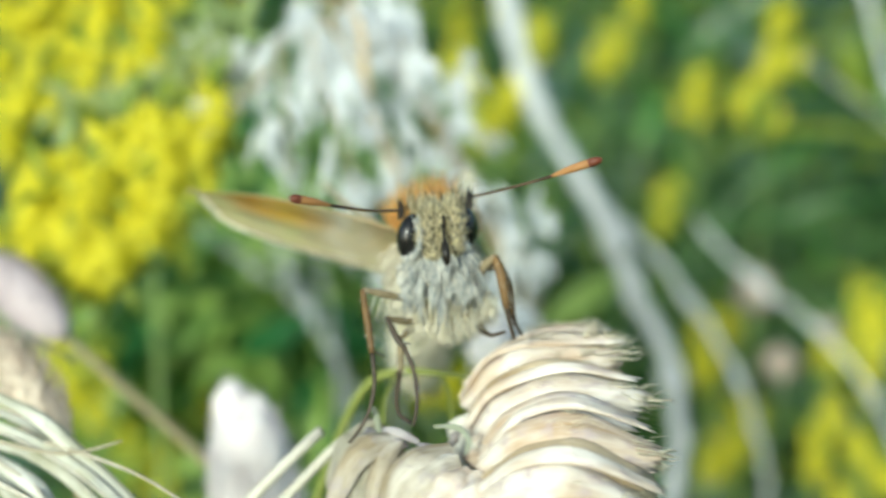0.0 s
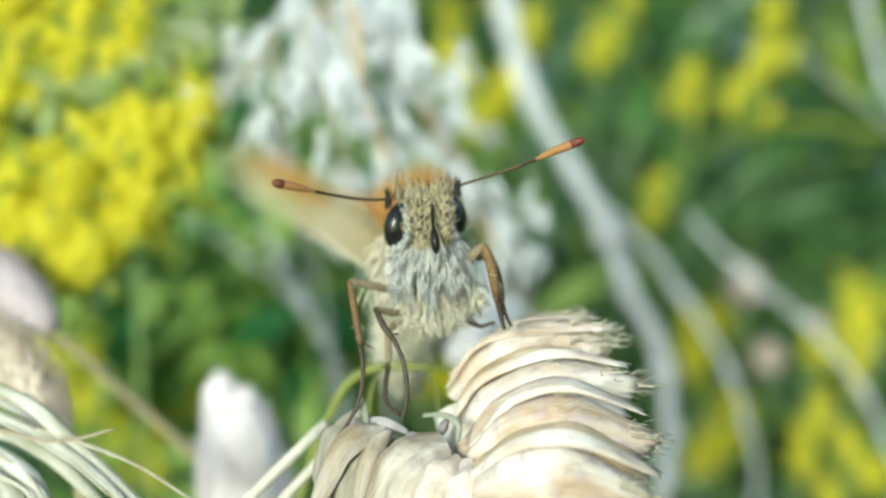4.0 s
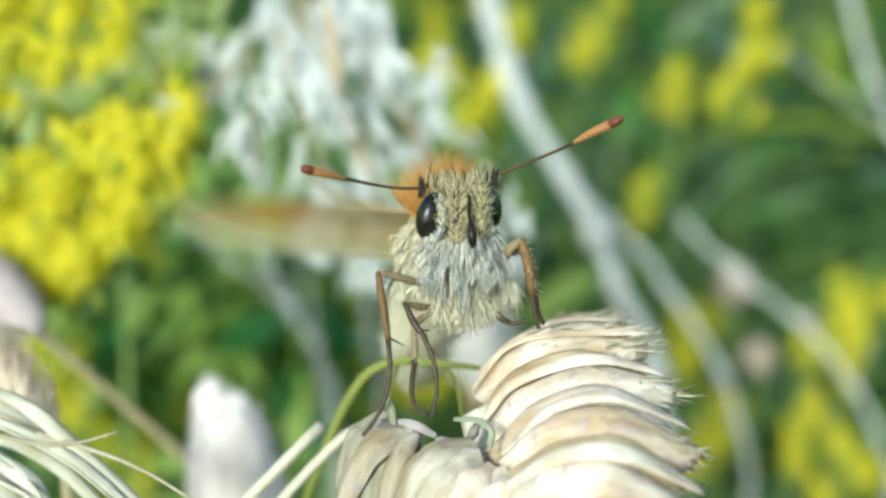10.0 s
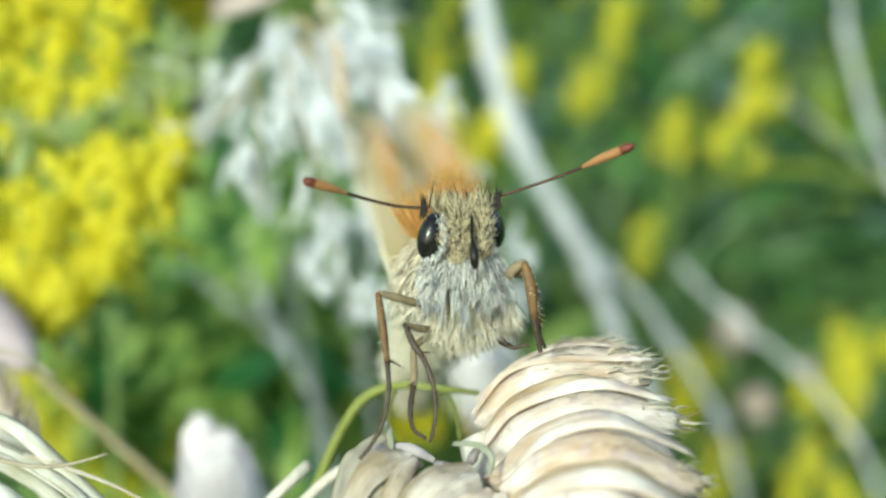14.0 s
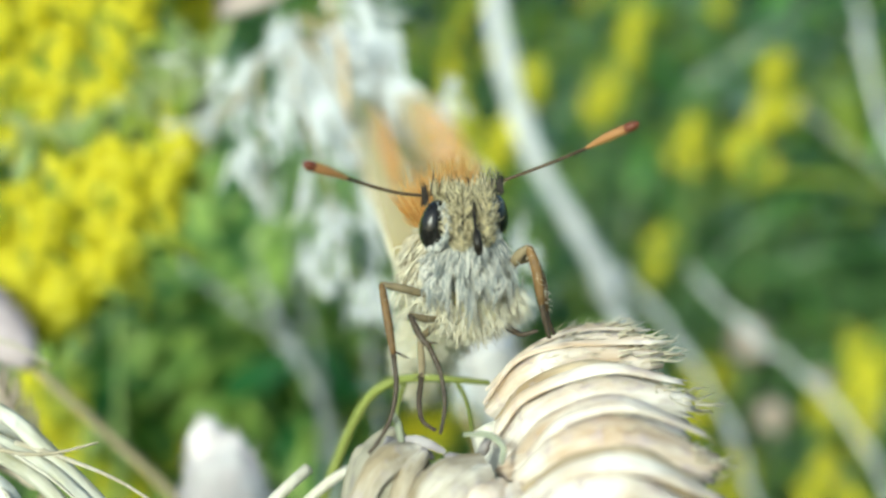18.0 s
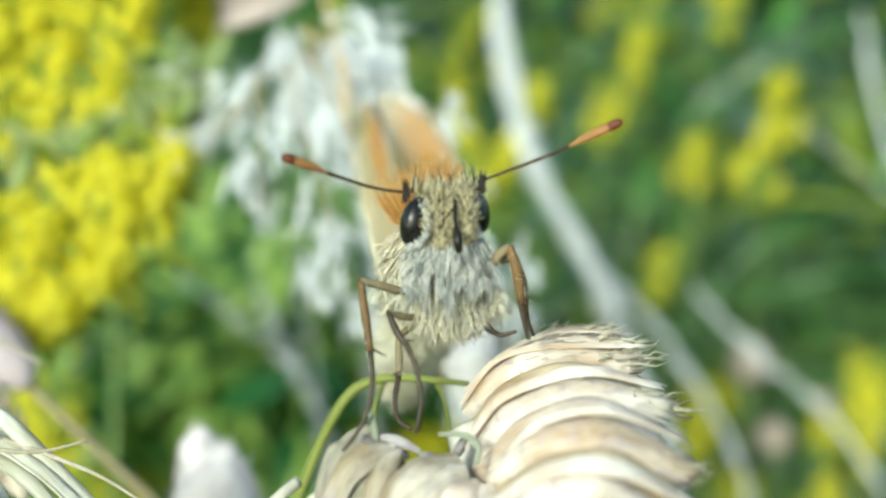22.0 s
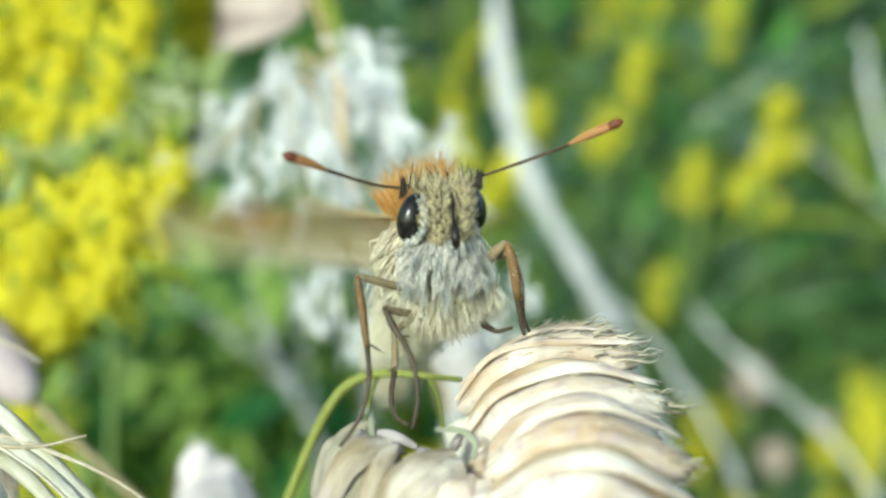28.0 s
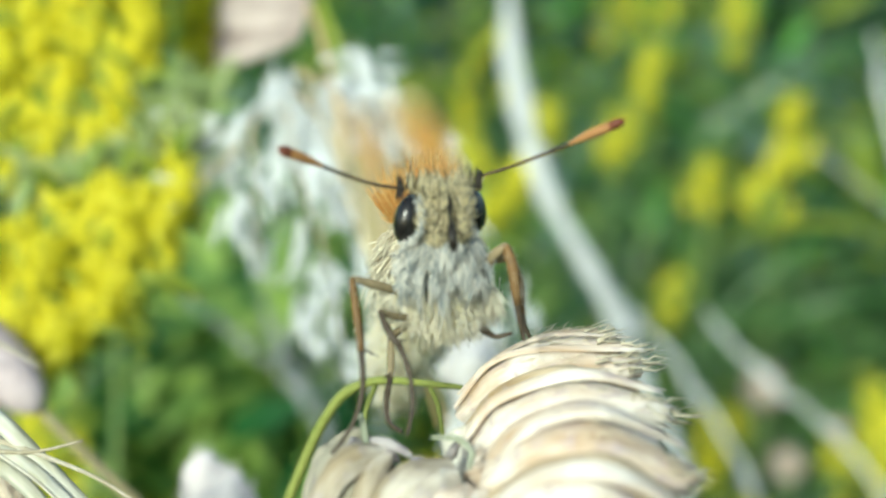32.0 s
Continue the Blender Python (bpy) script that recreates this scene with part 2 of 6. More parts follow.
M = {
    "eye": surface("eye", (0.006, 0.006, 0.007), (0.02, 0.018, 0.016), 0.22, 20000, 900, 0.1, gloss=0.6),
    "cuticle": surface("cuticle", (0.07, 0.05, 0.035), (0.16, 0.12, 0.08), 0.5),
    "skin": surface("skin", (0.34, 0.29, 0.18), (0.54, 0.48, 0.34), 0.8),
    "cream_skin": surface("cream_skin", (0.90, 0.83, 0.58), (0.95, 0.91, 0.74), 0.8),
    "face_hair": surface("face_hair", (0.30, 0.24, 0.11), (0.94, 0.86, 0.58), 0.6, spread="island", lean=-0.2, thin=0.25),
    "dark_hair": surface("dark_hair", (0.015, 0.012, 0.01), (0.06, 0.05, 0.04), 0.5, spread="island"),
    "chest_hair": surface("chest_hair", (0.36, 0.41, 0.42), (0.97, 0.95, 0.88), 0.4, spread="island", vary=2.4, lean=-0.2, thin=0.3),
    "flank_hair": surface("flank_hair", (0.62, 0.56, 0.42), (0.94, 0.89, 0.72), 0.6, spread="island", vary=1.8, thin=0.2),
    "cream_hair": surface("cream_hair", (0.90, 0.84, 0.64), (0.97, 0.95, 0.84), 0.6, spread="island", thin=0.15),
    "orange_hair": surface("orange_hair", (0.80, 0.44, 0.11), (0.95, 0.74, 0.34), 0.5, spread="island", thin=0.5),
    "tongue": surface("tongue", (0.008, 0.007, 0.006), (0.02, 0.016, 0.012), 0.35),
    "shaft": surface("shaft", (0.02, 0.013, 0.008), (0.08, 0.05, 0.03), 0.5),
    "ring": surface("ring", (0.11, 0.07, 0.035), (0.24, 0.17, 0.10), 0.6),
    "club": surface("club", (0.36, 0.17, 0.06), (0.54, 0.29, 0.12), 0.5, thin=0.2),
    "club_tip": surface("club_tip", (0.09, 0.025, 0.014), (0.20, 0.06, 0.03), 0.45),
    "femur": surface("femur", (0.14, 0.11, 0.065), (0.38, 0.31, 0.19), 0.55),
    "tibia": surface("tibia", (0.07, 0.045, 0.022), (0.26, 0.15, 0.055), 0.55),
    "tarsus": surface("tarsus", (0.03, 0.022, 0.016), (0.10, 0.075, 0.05), 0.45),
    "forewing": wing_surface("forewing", (0.80, 0.69, 0.42), (0.88, 0.38, 0.02), (0.0076, 0.0008), 0.42, 0.35, (0.0009, 0.0021)),
    "hindwing": wing_surface("hindwing", (0.93, 0.88, 0.66), (0.90, 0.76, 0.44), (0.004, 0.001), 0.50, 0.45),
    "wing_scales": wing_surface("wing_scales", (0.84, 0.68, 0.36), (0.84, 0.43, 0.04), (0.0034, 0.0014), 0.66, 0.4, (0.0010, 0.0027)),
    "vein": surface("vein", (0.58, 0.46, 0.26), (0.70, 0.58, 0.36), 0.5, thin=0.4),
    "fringe": surface("fringe", (0.90, 0.86, 0.66), (0.97, 0.95, 0.84), 0.6, spread="island", thin=0.05),
    "husk": fibre_surface("husk", (0.91, 0.84, 0.76), (0.54, 0.38, 0.24), (0.55, 0.44, 0.45), lean=-0.06),
    # darker tan that carries the shade in the seed head's creases and gaps
    "shade_husk": fibre_surface("shade_husk", (0.68, 0.55, 0.37), (0.40, 0.29, 0.17), (0.46, 0.38, 0.35), 0.6, 0.1),
    "husk_base": fibre_surface("husk_base", (0.42, 0.39, 0.39), (0.20, 0.17, 0.16), (0.34, 0.29, 0.32), 0.6, 0.1),
    "lobe": fibre_surface("lobe", (0.42, 0.45, 0.34), (0.22, 0.24, 0.16), (0.34, 0.33, 0.33), 0.6, 0.2),
    "bristle": surface("bristle", (0.76, 0.66, 0.46), (0.94, 0.90, 0.76), 0.5, spread="island", thin=0.3),
    "green_stem": surface("green_stem", (0.20, 0.24, 0.05), (0.34, 0.38, 0.11), 0.5, 3000, 300, 0.2, thin=0.15),
    "straw": surface("straw", (0.52, 0.48, 0.38), (0.78, 0.75, 0.66), 0.5, 4000, 300, 0.4, spread="object", thin=0.1),
    "white_straw": surface("white_straw", (0.46, 0.40, 0.28), (0.86, 0.84, 0.77), 0.42, 4000, 400, 0.3, spread="object", thin=0.2),
    "bleached": fibre_surface("bleached", (0.88, 0.86, 0.86), (0.66, 0.64, 0.64), (0.74, 0.70, 0.74), 0.5, 0.35),
    "side_husk": fibre_surface("side_husk", (0.76, 0.72, 0.65), (0.36, 0.29, 0.19), (0.42, 0.36, 0.38), lean=0.12),
    "pale_husk": fibre_surface("pale_husk", (0.84, 0.83, 0.75), (0.42, 0.41, 0.27), (0.58, 0.58, 0.52), 0.45, 0.25),
    # mottled olive, darkened for the shaded faces of the side husks
    "olive_shade_husk": fibre_surface("olive_shade_husk", (0.40, 0.37, 0.29), (0.18, 0.16, 0.09), (0.26, 0.23, 0.24), 0.55, 0.1),
    "ear_husk": surface("ear_husk", (0.42, 0.33, 0.31), (0.74, 0.64, 0.60), 0.6, spread="object", thin=0.3),
    "fuzz": surface("fuzz", (0.84, 0.73, 0.73), (0.98, 0.95, 0.94), 0.6, 3000, 500, 0.4, thin=0.04),
    "lilac_fuzz": surface("lilac_fuzz", (0.44, 0.36, 0.39), (0.70, 0.61, 0.63), 0.7, spread="island", thin=0.06),
    "tan_fuzz": surface("tan_fuzz", (0.62, 0.48, 0.37), (0.90, 0.81, 0.68), 0.7, spread="island", vary=1.2, thin=0.06),
    "plume": surface("plume", (0.80, 0.83, 0.86), (0.95, 0.96, 0.97), 0.25, 3000, 300, 0.2, spread="island", thin=0.4, gloss=0.8),
    "ear_stalk": surface("ear_stalk", (0.62, 0.42, 0.20), (0.80, 0.62, 0.36), 0.5, 3000, 300, 0.3),
    "tan_stem": surface("tan_stem", (0.28, 0.23, 0.13), (0.42, 0.36, 0.22), 0.5, 3000, 300, 0.3),
    "grey_stem": surface("grey_stem", (0.40, 0.42, 0.42), (0.70, 0.72, 0.73), 0.55, 2000, 150, 0.3),
    "brown_head": surface("brown_head", (0.42, 0.34, 0.28), (0.62, 0.54, 0.47), 0.7, spread="island", thin=0.15),
    "petal": surface("petal", (0.80, 0.74, 0.03), (0.97, 0.93, 0.13), 0.5, 2000, 300, 0.1, spread="island", thin=0.5),
    "spray_leaf": surface("spray_leaf", (0.26, 0.36, 0.12), (0.52, 0.58, 0.28), 0.45, 1500, 60, 0.2, spread="island", thin=0.4),
    "spray_stem": surface("spray_stem", (0.16, 0.26, 0.08), (0.32, 0.42, 0.16), 0.5, 2000, 200, 0.2),
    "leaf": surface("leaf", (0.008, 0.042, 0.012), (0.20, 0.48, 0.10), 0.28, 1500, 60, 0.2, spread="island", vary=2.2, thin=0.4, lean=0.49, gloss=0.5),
    "grass": surface("grass", (0.02, 0.09, 0.02), (0.32, 0.52, 0.18), 0.35, 1500, 60, 0.2, spread="island", vary=2.0, thin=0.45, gloss=0.5),
    # darker than the leaves: shade deep among the plants is in this colour
    "far_grass_shaded": surface("far_grass_shaded", (0.006, 0.03, 0.008), (0.07, 0.17, 0.04), 0.5, 1500, 60, 0.2, spread="island", vary=1.8, thin=0.3),
    "fresh_leaf": surface("fresh_leaf", (0.04, 0.16, 0.05), (0.44, 0.62, 0.16), 0.3, 1500, 60, 0.2, spread="island", vary=2.4, thin=0.5, gloss=0.6),
    "lime_leaf": surface("lime_leaf", (0.16, 0.26, 0.03), (0.36, 0.42, 0.06), 0.45, 1500, 60, 0.2, spread="island", thin=0.4),
    # bluish sky sheen on foliage, put into the base colour
    "sheen_leaf": surface("sheen_leaf", (0.04, 0.12, 0.08), (0.26, 0.39, 0.33), 0.35, 1500, 60, 0.2, spread="island", vary=2.0, thin=0.3, gloss=0.6),
    "soil": surface("soil", (0.035, 0.05, 0.02), (0.09, 0.12, 0.04), 0.9, 300, 8, 0.6),
    "thread": surface("thread", (0.6, 0.62, 0.6), (0.8, 0.8, 0.8), 0.3),
}

for name in ("cream_skin", "skin"):
    shell = M[name].node_tree.nodes["Principled BSDF"].inputs
    shell["Subsurface Weight"].default_value, shell["Subsurface Scale"].default_value = 0.8, 0.0012
    shell["Subsurface Radius"].default_value = (1.0, 0.9, 0.6)

# ---- shapes: each gives (points, faces), in metres ----
rnd = random.Random(11)


def spot(across, down, far):
    """A place on the stage by its bearing from the camera's mean stand and its distance in millimetres."""
    return Vector(((across - 784) / LENS * far, far, (441 - down) / LENS * far)) * MM


def jitter(size):
    return Vector((rnd.gauss(0, size), rnd.gauss(0, size), rnd.gauss(0, size)))


def curve_points(points, count):
    """A smooth line (Catmull-Rom) through points, in count steps."""
    pts = [points[0] * 2 - points[1], *points, points[-1] * 2 - points[-2]]
    out = []
    for i in range(count + 1):
        u = i / count * (len(points) - 1)
        k = min(int(u), len(points) - 2)
        t = u - k
        a, b, c, d = pts[k:k + 4]
        out.append(0.5 * ((2 * b) + (c - a) * t + (2 * a - 5 * b + 4 * c - d) * t * t + (3 * b - a - 3 * c + d) * t ** 3))
    return out


def joined(shapes):
    points, faces = [], []
    for p, f in shapes:
        k = len(points)
        points += p
        faces += [tuple(i + k for i in x) for x in f]
    return points, faces


def tube(line, radii, sides=8):
    """A round stalk along line; radii at its points (a number, or start and end)."""
    n = len(line)
    if isinstance(radii, (int, float)):
        radii = (radii, radii)
    if len(radii) == 2 and n != 2:
        radii = [radii[0] + (radii[1] - radii[0]) * i / (n - 1) for i in range(n)]
    points, faces = [], []
    side = None
    for i, p in enumerate(line):
        way = (line[min(i + 1, n - 1)] - line[max(i - 1, 0)]).normalized()
        if side is None:
            side = way.orthogonal().normalized()
        side = (side - way * side.dot(way)).normalized()
        up = way.cross(side)
        for k in range(sides):
            a = 2 * math.pi * k / sides
            points.append(p + (side * math.cos(a) + up * math.sin(a)) * radii[i])
    for i in range(n - 1):
        for k in range(sides):
            a, b = i * sides + k, i * sides + (k + 1) % sides
            faces.append((a, b, b + sides, a + sides))
    faces.append(tuple(range(sides))[::-1])
    faces.append(tuple(range((n - 1) * sides, n * sides)))
    return points, faces


def ball(center, radii, turn=None, rings=14, sides=20, rough=0.0):
    """An ellipsoid, a little uneven if rough."""
    turn = turn or Matrix.Identity(3)
    points, faces = [], []
    for i in range(rings + 1):
        th = math.pi * i / rings
        for k in range(sides):
            ph = 2 * math.pi * k / sides
            v = Vector((math.sin(th) * math.cos(ph) * radii[0], math.sin(th) * math.sin(ph) * radii[1], math.cos(th) * radii[2]))
            if rough:
                v *= 1 + rough * noise.noise(v * 3 / max(radii))
            points.append(center + turn @ v)
    for i in range(rings):
        for k in range(sides):
            a, b = i * sides + k, i * sides + (k + 1) % sides
            faces.append((a, a + sides, b + sides, b))
    return points, faces


def hair(base, tip, thick, bend=None):
    """A thin, bent, pointed hair."""
    way = tip - base
    side = way.orthogonal().normalized() * thick
    up = way.normalized().cross(side)
    mid = base + way * 0.55 + (bend or Vector((0, 0, 0)))
    ring = [side, side * -0.5 + up * 0.87, side * -0.5 - up * 0.87]
    points = [base + r for r in ring] + [mid + r * 0.8 for r in ring] + [tip]
    faces = [(0, 1, 4, 3), (1, 2, 5, 4), (2, 0, 3, 5), (3, 4, 6), (4, 5, 6), (5, 3, 6)]
    return points, faces


def blade(line, widths, facing, fold=0.25, cols=4):
    """A folded leaf or flat stalk along line, widths at its points, its face towards facing."""
    n = len(line)
    points, faces = [], []
    for i, p in enumerate(line):
        way = (line[min(i + 1, n - 1)] - line[max(i - 1, 0)]).normalized()
        side = way.cross(facing).normalized()
        nor = side.cross(way)
        for k in range(cols + 1):
            s = k / cols * 2 - 1
            points.append(p + side * (s * widths[i] / 2) + nor * (abs(s) * fold * widths[i] / 2))
    for i in range(n - 1):
        for k in range(cols):
            a = i * (cols + 1) + k
            faces.append((a, a + 1, a + cols + 2, a + cols + 1))
    return points, faces


def husk_shape(line, bulge, width, deep=0.5, ribs=5, steps=20, cols=18, end=0.87):
    """A boat-shaped papery husk along line, its round back towards bulge, ribbed, with a ragged tip and real thickness."""
    pts = curve_points(list(line), steps)
    long = sum((pts[i + 1] - pts[i]).length for i in range(steps))
    outer, inner = [], []
    seed = rnd.random() * 50
    for i in range(steps + 1):
        u = i / steps
        w = (pts[min(i + 1, steps)] - pts[max(i - 1, 0)]).normalized()
        up = (bulge - w * bulge.dot(w)).normalized()
        side = w.cross(up)
        half = width / 2 * (math.sin(math.pi * min(1, u * (end - 0.13) + 0.13)) ** 0.7)
        for k in range(cols + 1):
            s = k / cols * 2 - 1
            a = s * 1.5
            rib = 0.05 * width * noise.noise(Vector((u * 2, s * ribs * 0.8, seed + 9))) + 0.03 * width * noise.noise(Vector((u * 11, s * 2.5, seed + 4))) + 0.10 * width * noise.noise(Vector((u * 4, s * 1.2, seed)))
            drop = (1 - math.cos(a)) * half * deep * 1.3
            frayed = (0.09 * long * noise.noise(Vector((s * 7, seed, 3))) - 0.012 * long * (k % 3)) * u ** 4
            p = pts[i] + w * frayed + up * (rib - drop) + side * math.sin(a) * half
            outer.append(p)
            inner.append(p - up * 0.035 * width)
    n = len(outer)
    faces = []
    row = cols + 1
    for i in range(steps):
        for k in range(cols):
            a = i * row + k
            faces.append((a, a + 1, a + row + 1, a + row))
            faces.append((n + a, n + a + row, n + a + row + 1, n + a + 1))
        for k in (0, cols):
            a = i * row + k
            faces.append((a, a + row, n + a + row, n + a) if k == 0 else (a + row, a, n + a, n + a + row))
    for k in range(cols):
        a = steps * row + k
        faces.append((a, a + 1, n + a + 1, n + a))
    grain = [(i / steps * long, (k / cols - 0.5) * width * 1.5) for _ in (0, 1) for i in range(steps + 1) for k in range(row)]
    return outer + inner, faces, grain


ANCHOR = {}


def thing(name, anchor, label, category, group="", kind=""):
    """A top-level thing: an empty at its base, which is a place on the stage."""
    ob = new(name)
    ob.empty_display_size = 0.002
    ob.matrix_basis = STAGE @ Matrix.Translation(anchor)
    ANCHOR[ob] = Vector(anchor)
    return tagged(ob, label, category, group, kind)


def part(name, shape, material, parent, label="", smooth=True, own=None):
    """One mesh under a thing or a part. own: its pose in the parent's space, if the shape is in a space of its own."""
    anchor = ANCHOR.get(parent, Vector((0, 0, 0))) if own is None else Vector((0, 0, 0))
    me = bpy.data.meshes.new(name)
    me.from_pydata([tuple(p - anchor) for p in shape[0]], [], shape[1])
    me.materials.append(M[material])
    if len(shape) > 2:
        me.uv_layers.new(name="grain").data.foreach_set("uv", [c for f in shape[1] for i in f for c in shape[2][i]])
    if smooth:
        me.polygons.foreach_set("use_smooth", [True] * len(me.polygons))
    ob = new(name, me)
    ob.parent = parent
    ANCHOR[ob] = anchor
    if own is not None:
        ob.matrix_basis = own
        ANCHOR[ob] = Vector((0, 0, 0))
    if label:
        ob["label"] = label
    return ob


def ground_below(p, drift=(0, 0)):
    """The place on the ground under a place on the stage."""
    w = STAGE @ p
    return UNSTAGE @ Vector((w.x + drift[0], w.y + drift[1], 0.0))


def stalk_down(p, drift=(0, 0), steps=10):
    """A line from a place on the stage down to the ground, bowing over."""
    g = ground_below(p, drift)
    return [p.lerp(g, (i / steps) ** 1.5) for i in range(steps + 1)]

# ---- the ground and the meadow ----
def build_ground():
    pts, faces, n = [], [], 60
    for i in range(n + 1):
        for k in range(n + 1):
            x, y = ((i / n * 2 - 1) * abs(i / n * 2 - 1)) * 60, ((k / n * 2 - 1) * abs(k / n * 2 - 1)) * 60
            pts.append(Vector((x, y, 0.02 * noise.noise(Vector((x * 2, y * 2, 0))) - 0.02)))
    for i in range(n):
        for k in range(n):
            a = i * (n + 1) + k
            faces.append((a, a + n + 1, a + n + 2, a + 1))
    me = bpy.data.meshes.new("ground")
    me.from_pydata([tuple(p) for p in pts], [], faces)
    me.materials.append(M["soil"])
    tagged(new("ground", me), "dark mossy meadow soil under dense green plants", "ground", kind="structure")


def leaf_shape(base, way, long, wide, facing):
    """A lancet leaf of six faces with a fold."""
    side = way.cross(facing).normalized()
    nor = side.cross(way)
    pts = []
    for u, w, dip in ((0, 0.12, 0), (0.3, 0.85, 0.04), (0.65, 1.0, 0.02), (1.0, 0.06, -0.10)):
        c = base + way * (long * u) + nor * (dip * long)
        pts += [c - side * (w * wide / 2) + nor * (0.15 * w * wide), c, c + side * (w * wide / 2) + nor * (0.15 * w * wide)]
    faces = []
    for i in range(3):
        a = i * 3
        faces += [(a, a + 1, a + 4, a + 3), (a + 1, a + 2, a + 5, a + 4)]
    return pts, faces


def scatter_leaves(name, count, material, label, near, deep, low, high, half, long, wide, upright):
    """Leaves that nobody could count, in a stretch of the meadow (world metres)."""
    shapes = []
    for _ in range(count):
        y = near + (deep - near) * rnd.random() ** 0.8
        x = rnd.uniform(-1, 1) * half
        z = rnd.uniform(low, high) - 0.10 * (y - near)
        if z < 0:
            continue
        # the growth is thin in one hollow, where the shade-coloured far grass shows
        q = UNSTAGE @ Vector((x, y, z))
        if abs(q.x / q.y - 0.295) < 0.105 and -0.10 < q.z / q.y < 0.05 and rnd.random() < 0.9:
            continue
        way = Vector((rnd.gauss(0, 1), rnd.gauss(0, 1), rnd.gauss(upright, 0.8))).normalized()
        facing = Vector((rnd.gauss(0, 0.7), rnd.gauss(-0.6, 0.7), rnd.gauss(0.8, 0.6))).normalized()
        k = rnd.uniform(0.6, 1.4)
        shapes.append(leaf_shape(Vector((x, y, z)), way, long * k, wide * k * rnd.uniform(0.7, 1.2), facing))
    pts, faces = joined(shapes)
    me = bpy.data.meshes.new(name)
    me.from_pydata([tuple(p) for p in pts], [], faces)
    me.materials.append(M[material])
    tagged(new(name, me), label, "foliage", kind="stuff")


def build_meadow():
    rnd.seed(37)
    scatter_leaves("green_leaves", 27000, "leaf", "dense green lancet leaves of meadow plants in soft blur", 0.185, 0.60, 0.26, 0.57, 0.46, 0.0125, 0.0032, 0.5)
    scatter_leaves("yellowish_leaves", 6500, "lime_leaf", "yellow-green young leaves among the meadow plants", 0.18, 0.45, 0.28, 0.55, 0.40, 0.011, 0.003, 0.3)
    # leaves whose blue-green colour stands for highlights from the sky
    scatter_leaves("bluish_leaves", 6500, "sheen_leaf", "glossy leaves coloured blue-green for sky highlights", 0.18, 0.45, 0.26, 0.54, 0.40, 0.010, 0.0034, 0.1)
    # a lush low clump
    shapes = []
    for _ in range(4300):
        far = rnd.uniform(135, 240)
        p = STAGE @ spot(rnd.gauss(420, 165), rnd.gauss(625, 100), far)
        way = Vector((rnd.gauss(0, 1), rnd.gauss(0, 0.8), rnd.gauss(0.5, 0.8))).normalized()
        k = rnd.uniform(0.6, 1.3)
        shapes.append(leaf_shape(p, way, 0.011 * k, 0.003 * k, Vector((rnd.gauss(0, 0.6), rnd.gauss(-0.7, 0.6), rnd.gauss(0.8, 0.5))).normalized()))
    pts, faces = joined(shapes)
    me = bpy.data.meshes.new("fresh_leaves")
    me.from_pydata([tuple(p) for p in pts], [], faces)
    me.materials.append(M["fresh_leaf"])
    tagged(new("fresh_leaves", me), "fresh light green leaves of a low leafy clump", "foliage", kind="stuff")
    # a few leaves in the sheen colour as the clump's glints
    shapes = []
    for _ in range(170):
        p = STAGE @ spot(rnd.gauss(300, 170), rnd.gauss(630, 80), rnd.uniform(150, 220))
        way = Vector((rnd.gauss(0, 1), rnd.gauss(0, 0.8), rnd.gauss(0.5, 0.8))).normalized()
        k = rnd.uniform(0.6, 1.2)
        shapes.append(leaf_shape(p, way, 0.010 * k, 0.0026 * k, Vector((rnd.gauss(0, 0.6), rnd.gauss(-0.7, 0.6), rnd.gauss(0.8, 0.5))).normalized()))
    pts, faces = joined(shapes)
    me = bpy.data.meshes.new("silvery_leaves")
    me.from_pydata([tuple(p) for p in pts], [], faces)
    me.materials.append(M["sheen_leaf"])
    tagged(new("silvery_leaves", me), "blue-green leaves painted as glints in the low leafy clump", "foliage", kind="stuff")
    # slender blades that cross among the leaves
    shapes = []
    for _ in range(420):
        p = Vector((rnd.uniform(-0.16, 0.16), rnd.uniform(0.18, 0.36), rnd.uniform(0.34, 0.52)))
        way = Vector((rnd.gauss(0, 1.1), rnd.gauss(0, 0.4), rnd.gauss(0.5, 0.6))).normalized()
        droop = Vector((rnd.gauss(0, 0.012), 0, -0.012))
        reach = rnd.uniform(0.025, 0.06)
        line = curve_points([p - way * reach, p, p + way * reach + droop], 8)
        wide = rnd.uniform(0.0006, 0.0014)
        shapes.append(blade(line, [wide * (1 - (i / 8) ** 3) + 0.0001 for i in range(9)], Vector((0.1, -1, 0.5)), 0.3, 2))
    pts, faces = joined(shapes)
    me = bpy.data.meshes.new("slender_grass")
    me.from_pydata([tuple(p) for p in pts], [], faces)
    me.materials.append(M["grass"])
    tagged(new("slender_grass", me), "slender bright green grass blades crossing among leaves", "grass", kind="stuff")
    # long grass further off, down to the soil, its colour darkened as shade
    shapes = []
    for _ in range(13000):
        far, turn = 0.35 + 4.6 * rnd.random() ** 0.8, rnd.uniform(0, 2 * math.pi)
        x, y = far * math.sin(turn), far * math.cos(turn)
        base = Vector((x, y, -0.01))
        tall = rnd.uniform(0.28, 0.5) if far > 0.7 else rnd.uniform(0.15, 0.3)
        lean = Vector((rnd.gauss(0, 0.3), rnd.gauss(0, 0.3), 1)).normalized()
        line = [base, base + lean * tall * 0.5, base + lean * tall + Vector((lean.x, lean.y, -0.2)) * tall * 0.3]
